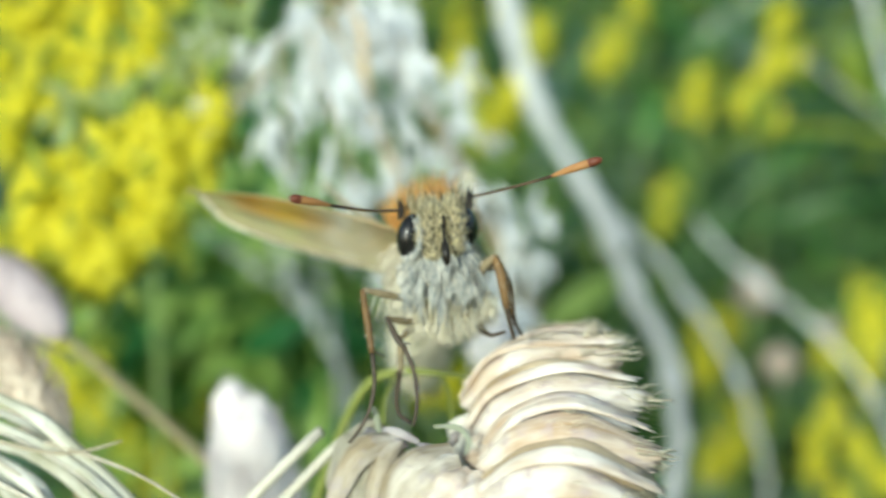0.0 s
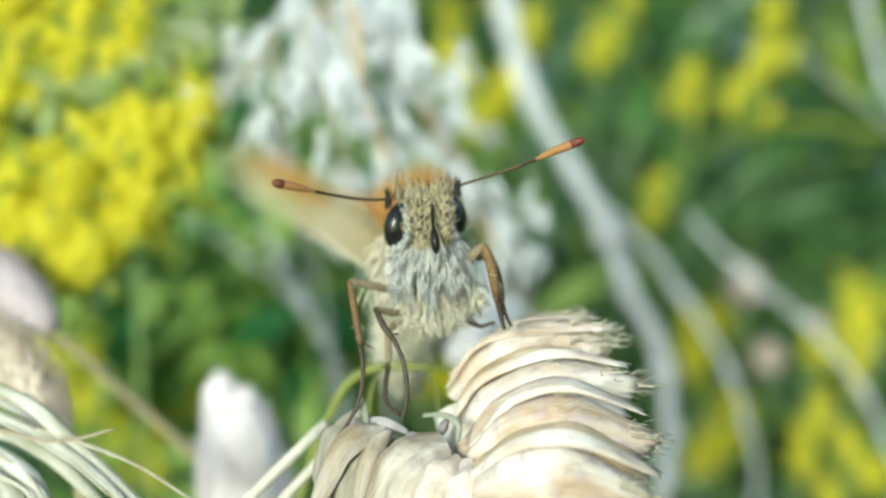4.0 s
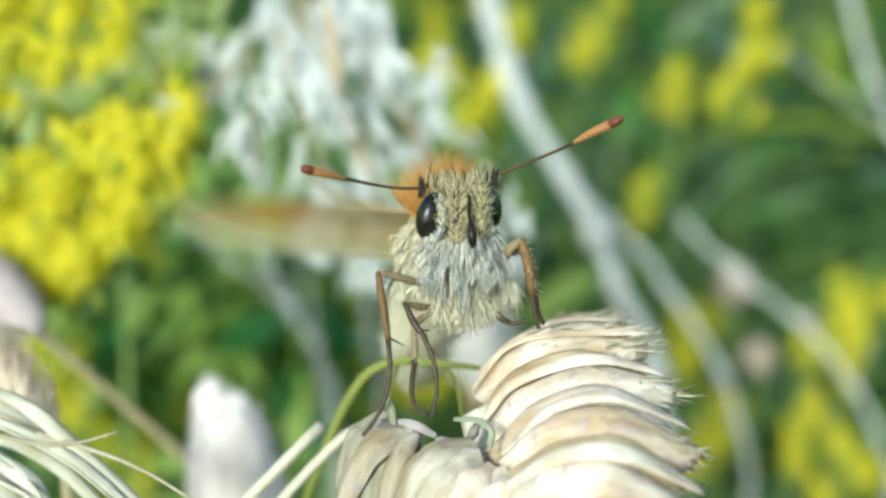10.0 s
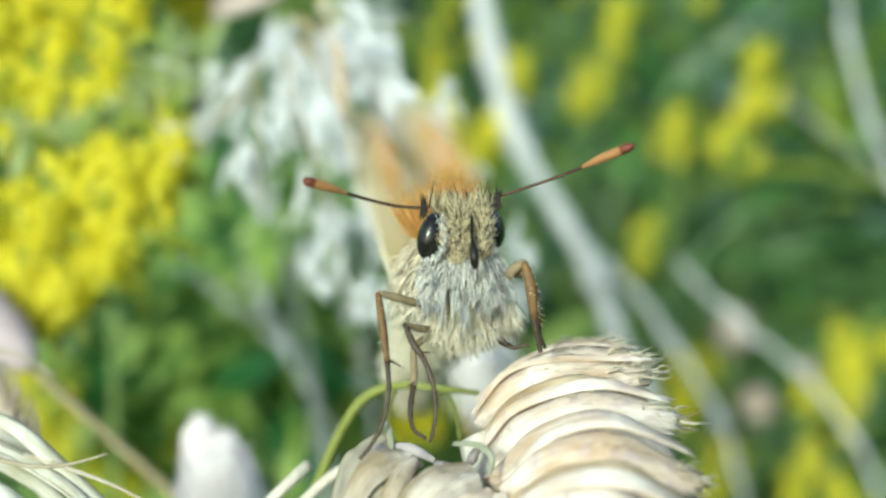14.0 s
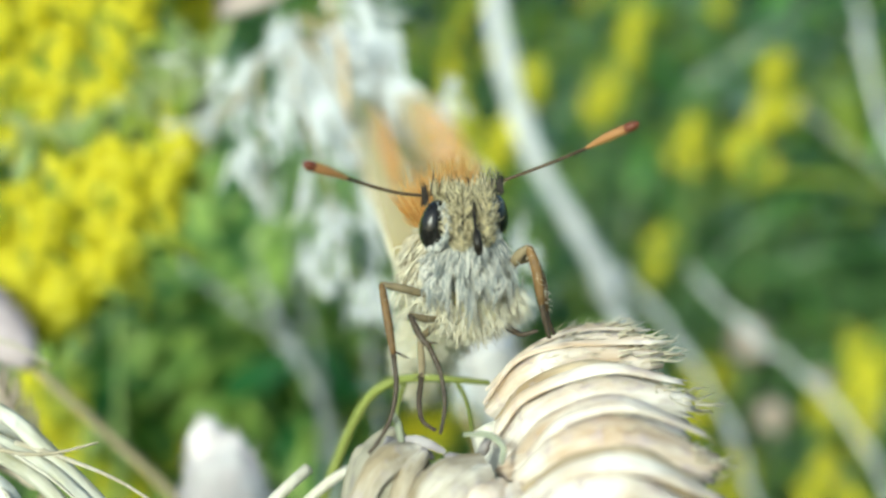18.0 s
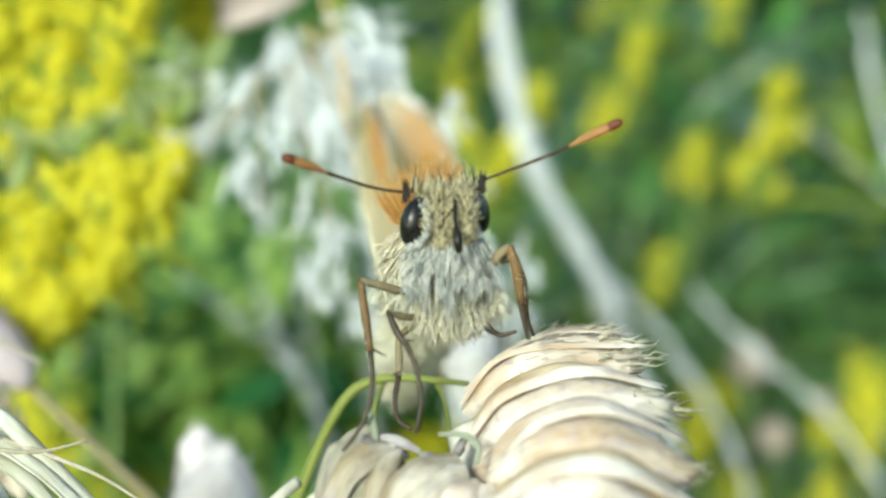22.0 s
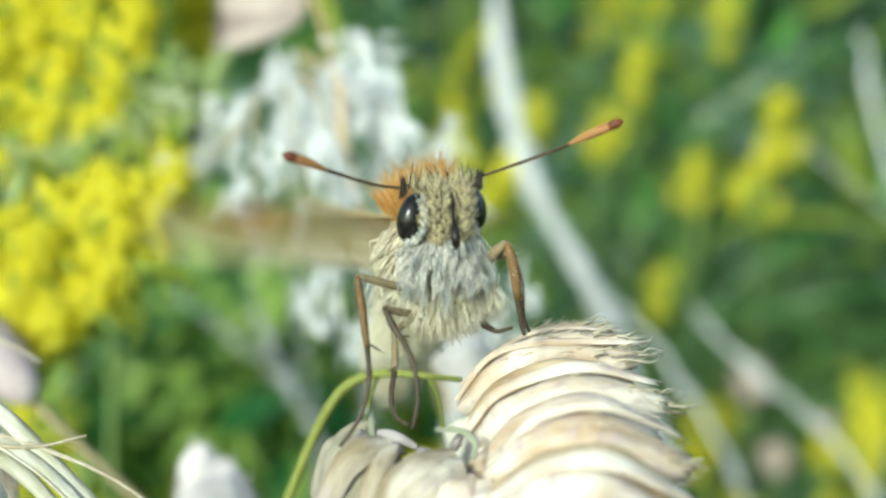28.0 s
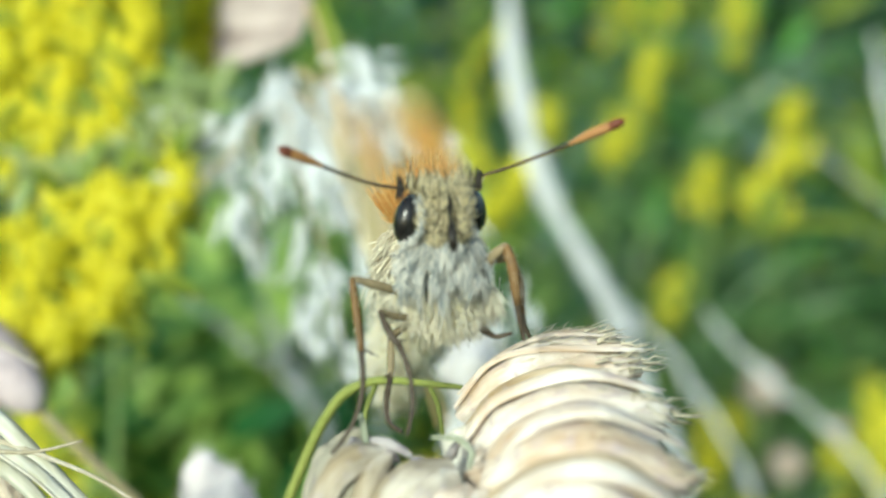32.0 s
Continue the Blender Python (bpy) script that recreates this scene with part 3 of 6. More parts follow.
        shapes.append(blade(line, (0.006, 0.005, 0.0008), Vector((0.2, -1, 0.3)), 0.2, 2))
    pts, faces = joined(shapes)
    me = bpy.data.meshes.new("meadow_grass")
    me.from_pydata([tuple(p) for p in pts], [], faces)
    me.materials.append(M["far_grass_shaded"])
    tagged(new("meadow_grass", me), "tall meadow grass far off, its green darkened for shade", "grass", kind="stuff")


# ---- yellow bedstraw sprays ----
def floret(center, out, size):
    """A four-petalled flower of 3 mm."""
    a = out.orthogonal().normalized()
    b = out.cross(a)
    pts, faces = [], []
    turn = rnd.random() * math.pi
    for k in range(4):
        th = turn + k * math.pi / 2
        d, s = a * math.cos(th) + b * math.sin(th), b * math.cos(th) - a * math.sin(th)
        i = len(pts)
        pts += [center, center + d * size * 0.55 + s * size * 0.26 + out * size * 0.1, center + d * size - out * size * 0.15, center + d * size * 0.55 - s * size * 0.26 + out * size * 0.1]
        faces.append((i, i + 1, i + 2, i + 3))
    return pts, faces


CLUSTERS = []


def cluster_meshes():
    for _ in range(5):
        shapes = []
        for _ in range(40):
            d = Vector((rnd.gauss(0, 1), rnd.gauss(0, 1), rnd.gauss(0, 1))).normalized()
            shapes.append(floret(d * 0.00135 * rnd.uniform(0.3, 1.25), (d + Vector((0, -0.6, 0.4))).normalized(), 0.0006 * rnd.uniform(0.7, 1.2)))
        pts, faces = joined(shapes)
        me = bpy.data.meshes.new("floret")
        me.from_pydata([tuple(p) for p in pts], [], faces)
        me.materials.append(M["petal"])
        CLUSTERS.append(me)


def flower_spray(label, arms, size=1.0, drift=(0.0, 0.03), top=None, dense=1.0):
    """A spray of small yellow flowers. arms: (line of places, spread in metres, number of clusters)."""
    top = top or arms[0][0][0]
    base = ground_below(top, drift)
    ob = thing("flower_spray", base, label, "flower", "yellow flower sprays")
    stem = [top.lerp(base, (i / 10) ** 1.6) + Vector((0, 0.004 * math.sin(math.pi * i / 10), 0)) for i in range(11)]
    part("stem", tube(stem, (0.0003 * size, 0.0006), 6), "spray_stem", ob)
    for line, spread, count in arms:
        pts = curve_points(line, 16)
        join = [top, top.lerp(line[0], 0.5) + Vector((0, 0.002, 0.001)), line[0]] if (line[0] - top).length > 0.001 else []
        part("branch", tube(join[:2] + pts, 0.00028 * size, 5), "spray_stem", ob)
        leaves = []
        for i in range(count * 2):
            p = pts[rnd.randrange(17)] + jitter(spread * 0.9)
            leaves.append(leaf_shape(p, (Vector((rnd.gauss(0, 1), rnd.gauss(0.3, 0.6), rnd.gauss(0.2, 1)))).normalized(), 0.0036 * size, 0.0007 * size, Vector((0.1, -1, 0.4))))
        part("leaf_whorl", joined(leaves), "lime_leaf", ob)
        many = round(count * dense)
        for i in range(many):
            p = pts[min(16, int((i + rnd.random()) / many * 17))] + jitter(spread * (1.0 + 0.35 * (dense - 1)))
            c = new("floret", CLUSTERS[rnd.randrange(5)])
            c.parent = ob
            k = size * rnd.uniform(0.7, 1.2) / dense ** 0.5
            c.matrix_basis = Matrix.LocRotScale(p - base, Euler([rnd.uniform(-0.5, 0.5) for _ in range(3)]), (k * 0.8, k * 0.8, k * 1.55))
    return ob


def build_sprays():
    cluster_meshes()
    near = flower_spray("near spray of frothy bright yellow bedstraw flowers", [
        ([spot(302, 205, 82), spot(288, 255, 81), spot(262, 320, 80), spot(222, 395, 80), spot(178, 455, 79)], 0.00085, 42),
        ([spot(240, 255, 81), spot(160, 285, 80), spot(95, 345, 79), spot(40, 430, 79), spot(5, 490, 79)], 0.00085, 36),
        ([spot(210, 330, 80), spot(165, 410, 79), spot(125, 480, 79), spot(88, 525, 79)], 0.0008, 26),
        ([spot(250, -190, 85), spot(240, -60, 84), spot(222, 60, 84), spot(205, 155, 83)], 0.0006, 28),
        ([spot(165, -190, 86), spot(150, -60, 85), spot(128, 80, 84), spot(105, 175, 83)], 0.0007, 32),
        ([spot(85, -190, 86), spot(60, -60, 86), spot(40, 80, 85), spot(15, 190, 84)], 0.0008, 34),
        ([spot(10, -190, 87), spot(-10, -60, 86), spot(-30, 100, 85), spot(-50, 240, 84)], 0.0009, 28),
        ([spot(30, 330, 80), spot(-5, 400, 79), spot(-30, 480, 79)], 0.0008, 16),
        ([spot(345, -90, 92), spot(340, -40, 92), spot(330, 10, 91)], 0.0006, 8),
    ], 1.05, (-0.05, 0.03), spot(190, -260, 90), 1.6)
    # leafy green tips beside the near spray
    for line in ([spot(372, 85, 84), spot(330, 125, 83), spot(300, 190, 82)], [spot(345, 70, 85), spot(290, 110, 84), spot(230, 190, 83), spot(170, 240, 82)], [spot(60, 215, 83), spot(110, 235, 83), spot(170, 225, 82)], [spot(310, 140, 83), spot(265, 190, 82.5), spot(215, 255, 82)]):
        pts, shoots = curve_points(line, 16), []
        for i in range(70):
            p = pts[rnd.randrange(17)] + jitter(0.0006)
            shoots.append(leaf_shape(p, Vector((rnd.gauss(0.2, 0.8), rnd.gauss(0, 0.6), rnd.gauss(0.2, 0.9))).normalized(), 0.0032, 0.0007, Vector((0.1, -1, 0.4))))
        part("leaf_whorl", joined(shoots), "spray_leaf", near, "pale green narrow leaves")
    rows = [
        ([spot(1120, -90, 190), spot(1110, 20, 190), spot(1060, 120, 188), spot(1010, 170, 187)], 0.0012, 20),
        ([spot(1350, 80, 190), spot(1365, 130, 189), spot(1330, 190, 188), spot(1270, 225, 187)], 0.0016, 20),
        ([spot(1235, -140, 200), spot(1250, -90, 200), spot(1255, -20, 198)], 0.0014, 10),
        ([spot(1215, 180, 195), spot(1200, 215, 195), spot(1190, 250, 194)], 0.0010, 6),
        ([spot(925, 60, 190), spot(920, 100, 190), spot(915, 130, 189)], 0.0010, 7),
        ([spot(855, 190, 150), spot(850, 240, 150), spot(840, 290, 148)], 0.0016, 13),
        ([spot(1150, 370, 190), spot(1145, 400, 190), spot(1135, 430, 189)], 0.0010, 5),
        ([spot(1535, 570, 175), spot(1515, 620, 175), spot(1480, 690, 173), spot(1560, 650, 173)], 0.0022, 26),
        ([spot(1230, 590, 180), spot(1220, 650, 180), spot(1205, 720, 178)], 0.0017, 14),
        ([spot(1290, 770, 180), spot(1270, 830, 178), spot(1240, 880, 176)], 0.0018, 14),
        ([spot(1500, 860, 170), spot(1520, 900, 170), spot(1460, 940, 168)], 0.0019, 14),
        ([spot(735, 640, 140), spot(725, 700, 140), spot(700, 770, 140)], 0.0017, 16),
        ([spot(620, 620, 160), spot(600, 660, 160), spot(585, 700, 160)], 0.0010, 5),
        ([spot(85, 650, 120), spot(70, 700, 120), spot(50, 760, 118)], 0.0013, 14),
        ([spot(245, 760, 140), spot(230, 820, 140), spot(205, 880, 138)], 0.0016, 15),
        ([spot(790, 70, 210), spot(780, 130, 210), spot(775, 180, 208)], 0.0011, 8),
        ([spot(830, -60, 210), spot(825, 0, 210), spot(820, 50, 208)], 0.0012, 8),
        ([spot(1050, -150, 215), spot(1040, -100, 215), spot(1035, -40, 213)], 0.0014, 9),
        ([spot(1430, 760, 175), spot(1420, 820, 175), spot(1400, 880, 173)], 0.0012, 9),
    ]
    rows += [
        ([spot(430, 640, 160), spot(428, 670, 160), spot(420, 700, 159)], 0.0009, 6),
        ([spot(500, 560, 170), spot(520, 590, 170), spot(525, 630, 169)], 0.0008, 5),
    ]
    for line, spread, count in rows:
        flower_spray("slender yellow bedstraw flower spray among green leaves", [(line, spread, max(4, round(count * 0.8)))], 1.2, (0.0, 0.05))
    return near


# ---- dry stems behind ----
def build_dry_stems():
    for label, places, wide in (
        ("bleached grey dead stem leaning across the meadow", (spot(855, -160, 152), spot(868, 30, 150), spot(905, 170, 148), spot(965, 300, 146), spot(1040, 430, 144), spot(1095, 560, 142), spot(1150, 680, 140), spot(1165, 800, 138), spot(1150, 950, 136)), 0.0030),
        ("pale grey dead stalk with a bent side shoot", (spot(1000, 365, 147), spot(1065, 430, 149), spot(1140, 510, 149), spot(1215, 610, 148), spot(1280, 730, 147), spot(1330, 900, 146)), 0.0012),
        ("pale grey dead stalk that leans among yellow flowers", (spot(1195, 432, 158), spot(1278, 512, 157), spot(1360, 588, 156), spot(1440, 652, 155), spot(1520, 760, 154), spot(1580, 900, 153)), 0.0010),
        ("pale grey dead stalk", (spot(1495, -60, 165), spot(1510, 60, 164), spot(1545, 180, 163), spot(1600, 320, 162), spot(1720, 560, 160)), 0.0011),
        ("faded straw stalk hidden behind the feathery plume", (spot(440, 430, 125), spot(480, 520, 124), spot(535, 620, 123), spot(590, 740, 122)), 0.0007),
        ("thin faded straw stalk among the leaves", (spot(505, 380, 118), spot(520, 470, 118), spot(545, 560, 117), spot(560, 700, 117)), 0.0004),
        ("thin faded straw stalk among the leaves", (spot(630, 360, 116), spot(634, 450, 116), spot(640, 540, 116), spot(652, 700, 115)), 0.0005),
        ("thin faded straw stalk among the leaves", (spot(300, 430, 130), spot(380, 480, 130), spot(455, 540, 129), spot(560, 640, 128)), 0.0004),
    ):
        base = ground_below(places[-1], (0.01, 0.05))
        ob = thing("dead_plant", base, label, "dead plant", "dead grey plants")
        line = curve_points(list(places), 28)
        part("stalk", tube([p + jitter(0.0003) for p in line] + [places[-1].lerp(base, 0.5), base], [wide / 2 * (1.0 - 0.3 * i / 30) * min(1, 0.4 + i / 6) * rnd.uniform(0.72, 1.2) for i in range(31)], 8), "grey_stem", ob)
        for i in (7, 15, 22):
            p = line[i]
            d = (line[i + 1] - line[i - 1]).normalized()
            part("node", tube([p - d * 0.0012, p - d * 0.0004, p + d * 0.0004, p + d * 0.0012], [wide * 0.5, wide * 0.62, wide * 0.62, wide * 0.5], 8), "grey_stem", ob)
    for across, down, far, r in ((1305, 560, 175, 0.0026), (1345, 690, 180, 0.0022), (1430, 630, 178, 0.0014)):
        c = spot(across, down, far)
        base = ground_below(c, (0.0, 0.03))
        ob = thing("dry_flower_head", base, "withered brownish flower head on a thin stalk", "dry flower", "withered flower heads")
        part("stalk", tube(stalk_down(c, (0, 0.03)), (0.00025, 0.0006), 6), "spray_stem", ob)
        part("head", ball(c, (r, r, r * 1.1), None, 8, 12, 0.3), "brown_head", ob)
        part("chaff", joined([hair(c + d * r * 0.7, c + d * r * rnd.uniform(1.15, 1.5), 0.0002) for d in [Vector((rnd.gauss(0, 1), rnd.gauss(0, 1), rnd.gauss(0.3, 1))).normalized() for _ in range(150)]]), "brown_head", ob)
    # arching grass blades
    for label, places, wide, mat in (
        ("yellow-green grass blade that arches sideways", (spot(1700, 380, 176), spot(1600, 315, 175), spot(1500, 285, 174), spot(1390, 272, 173), spot(1290, 288, 172), spot(1215, 325, 171)), 0.0014, "lime_leaf"),
        ("slim green grass blade", (spot(1120, 700, 170), spot(1200, 480, 170), spot(1330, 350, 168), spot(1560, 250, 166)), 0.0007, "leaf"),
        ("broad green grass blade", (spot(1180, 140, 210), spot(1300, 60, 208), spot(1420, -20, 206), spot(1600, -90, 204)), 0.0045, "leaf"),
        ("broad green grass blade", (spot(60, 700, 130), spot(150, 560, 130), spot(300, 470, 128), spot(420, 440, 126)), 0.0012, "leaf"),
        ("slim green grass blade", (spot(400, 800, 135), spot(480, 620, 134), spot(500, 480, 133), spot(540, 330, 132)), 0.0012, "leaf"),
        ("dull green blade that crosses the stems", (spot(1240, 430, 180), spot(1360, 430, 178), spot(1480, 400, 176), spot(1640, 400, 174)), 0.0012, "leaf"),
    ):
        base = ground_below(places[0], (0.0, 0.04))
        ob = thing("grass_plant", base, label, "grass", "broad-bladed grasses")
        line = [base, base.lerp(places[0], 0.6)] + curve_points(list(places), 16)
        part("blade", blade(line, [wide * (0.5 + 0.5 * min(1, i / 4)) * (1 - (i / 18) ** 4) + 0.0002 for i in range(19)], Vector((0.1, -1, 0.6)), 0.3), mat, ob)
        part("midrib", tube([p + Vector((0, 0.0002, -0.0001)) for p in line[1:-1]], (wide * 0.09, wide * 0.03), 5), "spray_stem", ob)
        part("sheath", tube([line[0], line[0].lerp(line[1], 0.5), line[1]], (wide * 0.35, wide * 0.25), 8), "spray_stem", ob)
    a, b = spot(1385, 140, 165), spot(1680, 385, 163)
    base = ground_below(b, (0.03, 0.03))
    ob = thing("dry_stalk", base, "thin pale dry stalk slanting through the green leaves", "dry grass")
    part("stalk", tube([a, a.lerp(b, 0.5) + Vector((0, 0, 0.0004)), b, base], 0.00012, 6), "thread", ob)


# ---- pale feathery plume behind the butterfly ----
def spikelet(base, way, long, wide):
    return leaf_shape(base, way, long, wide, (Vector((0.1, -1, 0.3)) + jitter(0.4)).normalized())


def build_plume():
    rnd.seed(23)
    base = ground_below(spot(940, 700, 95), (0.0, 0.02))
    ob = thing("grass_plume", base, "drooping silvery white feathery grass plume, dry and glossy", "grass plume")
    stem = curve_points([spot(530, 10, 84), spot(610, 60, 84), spot(700, 180, 86), spot(800, 360, 88), spot(880, 540, 91), spot(930, 700, 94)], 24) + [base]
    part("stem", tube(stem, (0.0003, 0.0010), 6), "tan_stem", ob)
    arms = [
        ([spot(530, 45, 84), spot(625, 85, 83), spot(705, 190, 84), spot(770, 325, 86), spot(880, 540, 88)], 62, 0.0016, 0.0026),
        ([spot(530, 45, 84), spot(580, 100, 82), spot(630, 210, 82), spot(680, 360, 83), spot(740, 500, 84)], 34, 0.0014, 0.0026),
        ([spot(520, 45, 84), spot(520, 90, 82), spot(540, 190, 81), spot(580, 300, 82), spot(605, 400, 83), spot(620, 480, 84)], 26, 0.0014, 0.0026),
        ([spot(500, 50, 84), spot(460, 90, 82), spot(465, 180, 81), spot(470, 270, 81), spot(478, 360, 82)], 18, 0.0009, 0.0024),
        ([spot(440, 140, 82), spot(390, 190, 81), spot(350, 215, 81), spot(325, 212, 81)], 9, 0.0005, 0.0022),
        ([spot(590, 50, 84), spot(640, 60, 82), spot(675, 90, 82), spot(700, 130, 83)], 22, 0.0007, 0.0026),
        ([spot(420, 110, 84), spot(350, 100, 83), spot(340, 130, 83)], 6, 0.0006, 0.0022),
        ([spot(830, 540, 88), spot(850, 590, 86), spot(860, 650, 86)], 30, 0.0012, 0.0026),
        ([spot(790, 320, 87), spot(850, 400, 87), spot(900, 500, 88), spot(925, 600, 89)], 16, 0.0012, 0.0026),
    ]
    for line, count, spread, long in arms:
        pts = curve_points(line, 24)
        arm = part("branch", tube(pts, (0.00022, 0.0001), 5), "tan_stem", ob)
        shapes = []
        for i in range(int(count * 1.8)):
            k = min(23, int((i + rnd.random()) / (count * 1.8) * 24))
            if i % 4 == 0:
                tuft = jitter(spread * 1.1)
            q = pts[k] + tuft + jitter(spread * 0.35)
            w = ((pts[k + 1] - pts[k]).normalized() * 0.6 + Vector((rnd.gauss(-0.05, 0.36), rnd.gauss(0, 0.4), rnd.gauss(-0.5, 0.35)))).normalized()
            for _ in range(rnd.randrange(3, 8)):
                d = (w + jitter(0.18)).normalized()
                shapes.append(spikelet(q + jitter(0.0003) + w * rnd.uniform(-0.0008, 0.0008), d, long * rnd.uniform(0.4, 1.1), 0.00025 * rnd.uniform(0.5, 1.4)))
        tagged(part("chaff", joined(shapes), "plume", arm, "glossy white papery chaff"), kind="stuff")
    # lilac ear and tan stalk above it
    c = spot(480, -75, 90)
    base2 = ground_below(spot(850, 760, 97), (0.0, 0.03))
    ear = thing("lilac_grass_ear", base2, "nodding lilac-beige grass ear on a tan stalk", "grass ear")
    line = curve_points([spot(545, -110, 88), spot(575, -30, 86), spot(606, 70, 81), spot(622, 200, 81), spot(665, 330, 84), spot(740, 480, 88), spot(850, 760, 97)], 20) + [base2]
    part("stalk", tube(line, (0.00015, 0.00026), 8), "ear_stalk", ear, "thin orange-tan stalk")
    lf = curve_points([spot(560, -120, 89), spot(585, -50, 88), spot(608, 30, 88), spot(622, 90, 88)], 10)
    part("leaf_sheath", blade(lf, [0.0003 + 0.0011 * math.sin(math.pi * (i + 0.5) / 11.5) for i in range(11)], Vector((0, -1, 0.1)), 0.4), "lime_leaf", ear)
    for i in range(14):
        u = i / 13
        b = spot(548 - 20 * u, -112 + 55 * u, 90)
        part("husk", husk_shape([b, b + Vector((-0.003, -0.0004, 0.0008 - 0.002 * u)), b + Vector((-0.0062 + rnd.gauss(0, 0.0005), 0, 0.0016 - 0.004 * u))], Vector((rnd.gauss(0, 0.3), -1, 0.2)), 0.0016, 0.5, 3, 8, 6), "ear_husk", ear)
    return ob, ear


# ---- woolly ears in the middle distance ----
def woolly_ear(name, label, center, axis, long, wide, material, count, drift, tip=0.0012, foot=None):
    """An oval ear of fine wool on a thin stalk."""
    axis = axis.normalized()
    low = center - axis * long * 0.5
    base = ground_below(foot or low, drift)
    ob = thing(name, base, label, "grass ear")
    if not foot:
        part("stalk", tube(stalk_down(low, drift), (0.00035, 0.0008), 6), "tan_stem", ob)
    turn = axis.to_track_quat("Z", "Y").to_matrix()
    part("core", ball(center, (wide * 0.40, wide * 0.40, long * 0.45), turn, 16, 22, 0.05), material, ob)
    shapes = []
    for _ in range(count):
        d = Vector((rnd.gauss(0, 1), rnd.gauss(0, 1), rnd.gauss(0, 1))).normalized()
        p = center + turn @ Vector((d.x * wide * 0.38, d.y * wide * 0.38, d.z * long * 0.43))
        shapes.append(hair(p, p + (turn @ Vector((d.x, d.y, abs(d.z) * 0.3 + 1.0))).normalized() * tip * rnd.uniform(0.6, 1.3), 0.00004, jitter(0.0001)))
    part("wool", joined(shapes), material, ob)
    return ob


def build_ears():
    rnd.seed(31)
    # a silky white bud of folded bracts with two blunt lobes
    pale = thing("woolly_ear", ground_below(spot(415, 990, 68), (0.0, 0.02)), "silky white oval ear of folded bracts on a thin stalk", "grass ear")
    part("stalk", tube(stalk_down(spot(412, 940, 68), (0.0, 0.02)), (0.00035, 0.0008), 6), "tan_stem", pale)
    wool = []
    for at, rad, lean in (((382, 838, 69), (0.0016, 0.0016, 0.0043), -10), ((428, 862, 68.6), (0.0016, 0.0016, 0.0042), -12), ((405, 905, 67.6), (0.0023, 0.0020, 0.0046), -4), ((448, 900, 68.4), (0.0014, 0.0014, 0.0036), -16), ((358, 880, 68.4), (0.0013, 0.0013, 0.0040), 2)):
        part("bract", ball(spot(*at), rad, Euler((0, radians(lean), 0)).to_matrix(), 16, 18, 0.10), "fuzz", pale)
        for _ in range(170):
            d = Vector((rnd.gauss(0, 1), rnd.gauss(0, 1), rnd.gauss(0.2, 1))).normalized()
            p = spot(*at) + Euler((0, radians(lean), 0)).to_matrix() @ Vector((d.x * rad[0], d.y * rad[1], d.z * rad[2])) * 0.97
            wool.append(hair(p, p + (d * 0.5 + Vector((0, 0, 1))).normalized() * rnd.uniform(0.0004, 0.0010), 0.00005, jitter(0.00005)))
    part("wool", joined(wool), "fuzz", pale)
    grey = woolly_ear("grey_ear", "soft lilac-grey oval grass ear on a tan stalk", spot(-2, 548, 74), Vector((-0.8, 0.2, 0.72)), 0.0084, 0.0042, "lilac_fuzz", 1100, (0.006, 0.02), 0.0005, spot(420, 980, 78))
    part("bent_stalk", tube(curve_points([spot(35, 585, 74), spot(100, 650, 74), spot(200, 740, 75), spot(320, 850, 76), spot(420, 980, 78)], 16) + [ANCHOR[grey]], (0.00027, 0.00036), 8), "tan_stem", grey)
    tan = woolly_ear("tan_ear", "bristly tan grass ear leaning sideways", spot(14, 722, 57), Vector((-0.58, 0.15, 0.81)), 0.0078, 0.0023, "tan_fuzz", 650, (0.0, 0.02), 0.0013)
    return pale, grey, tan


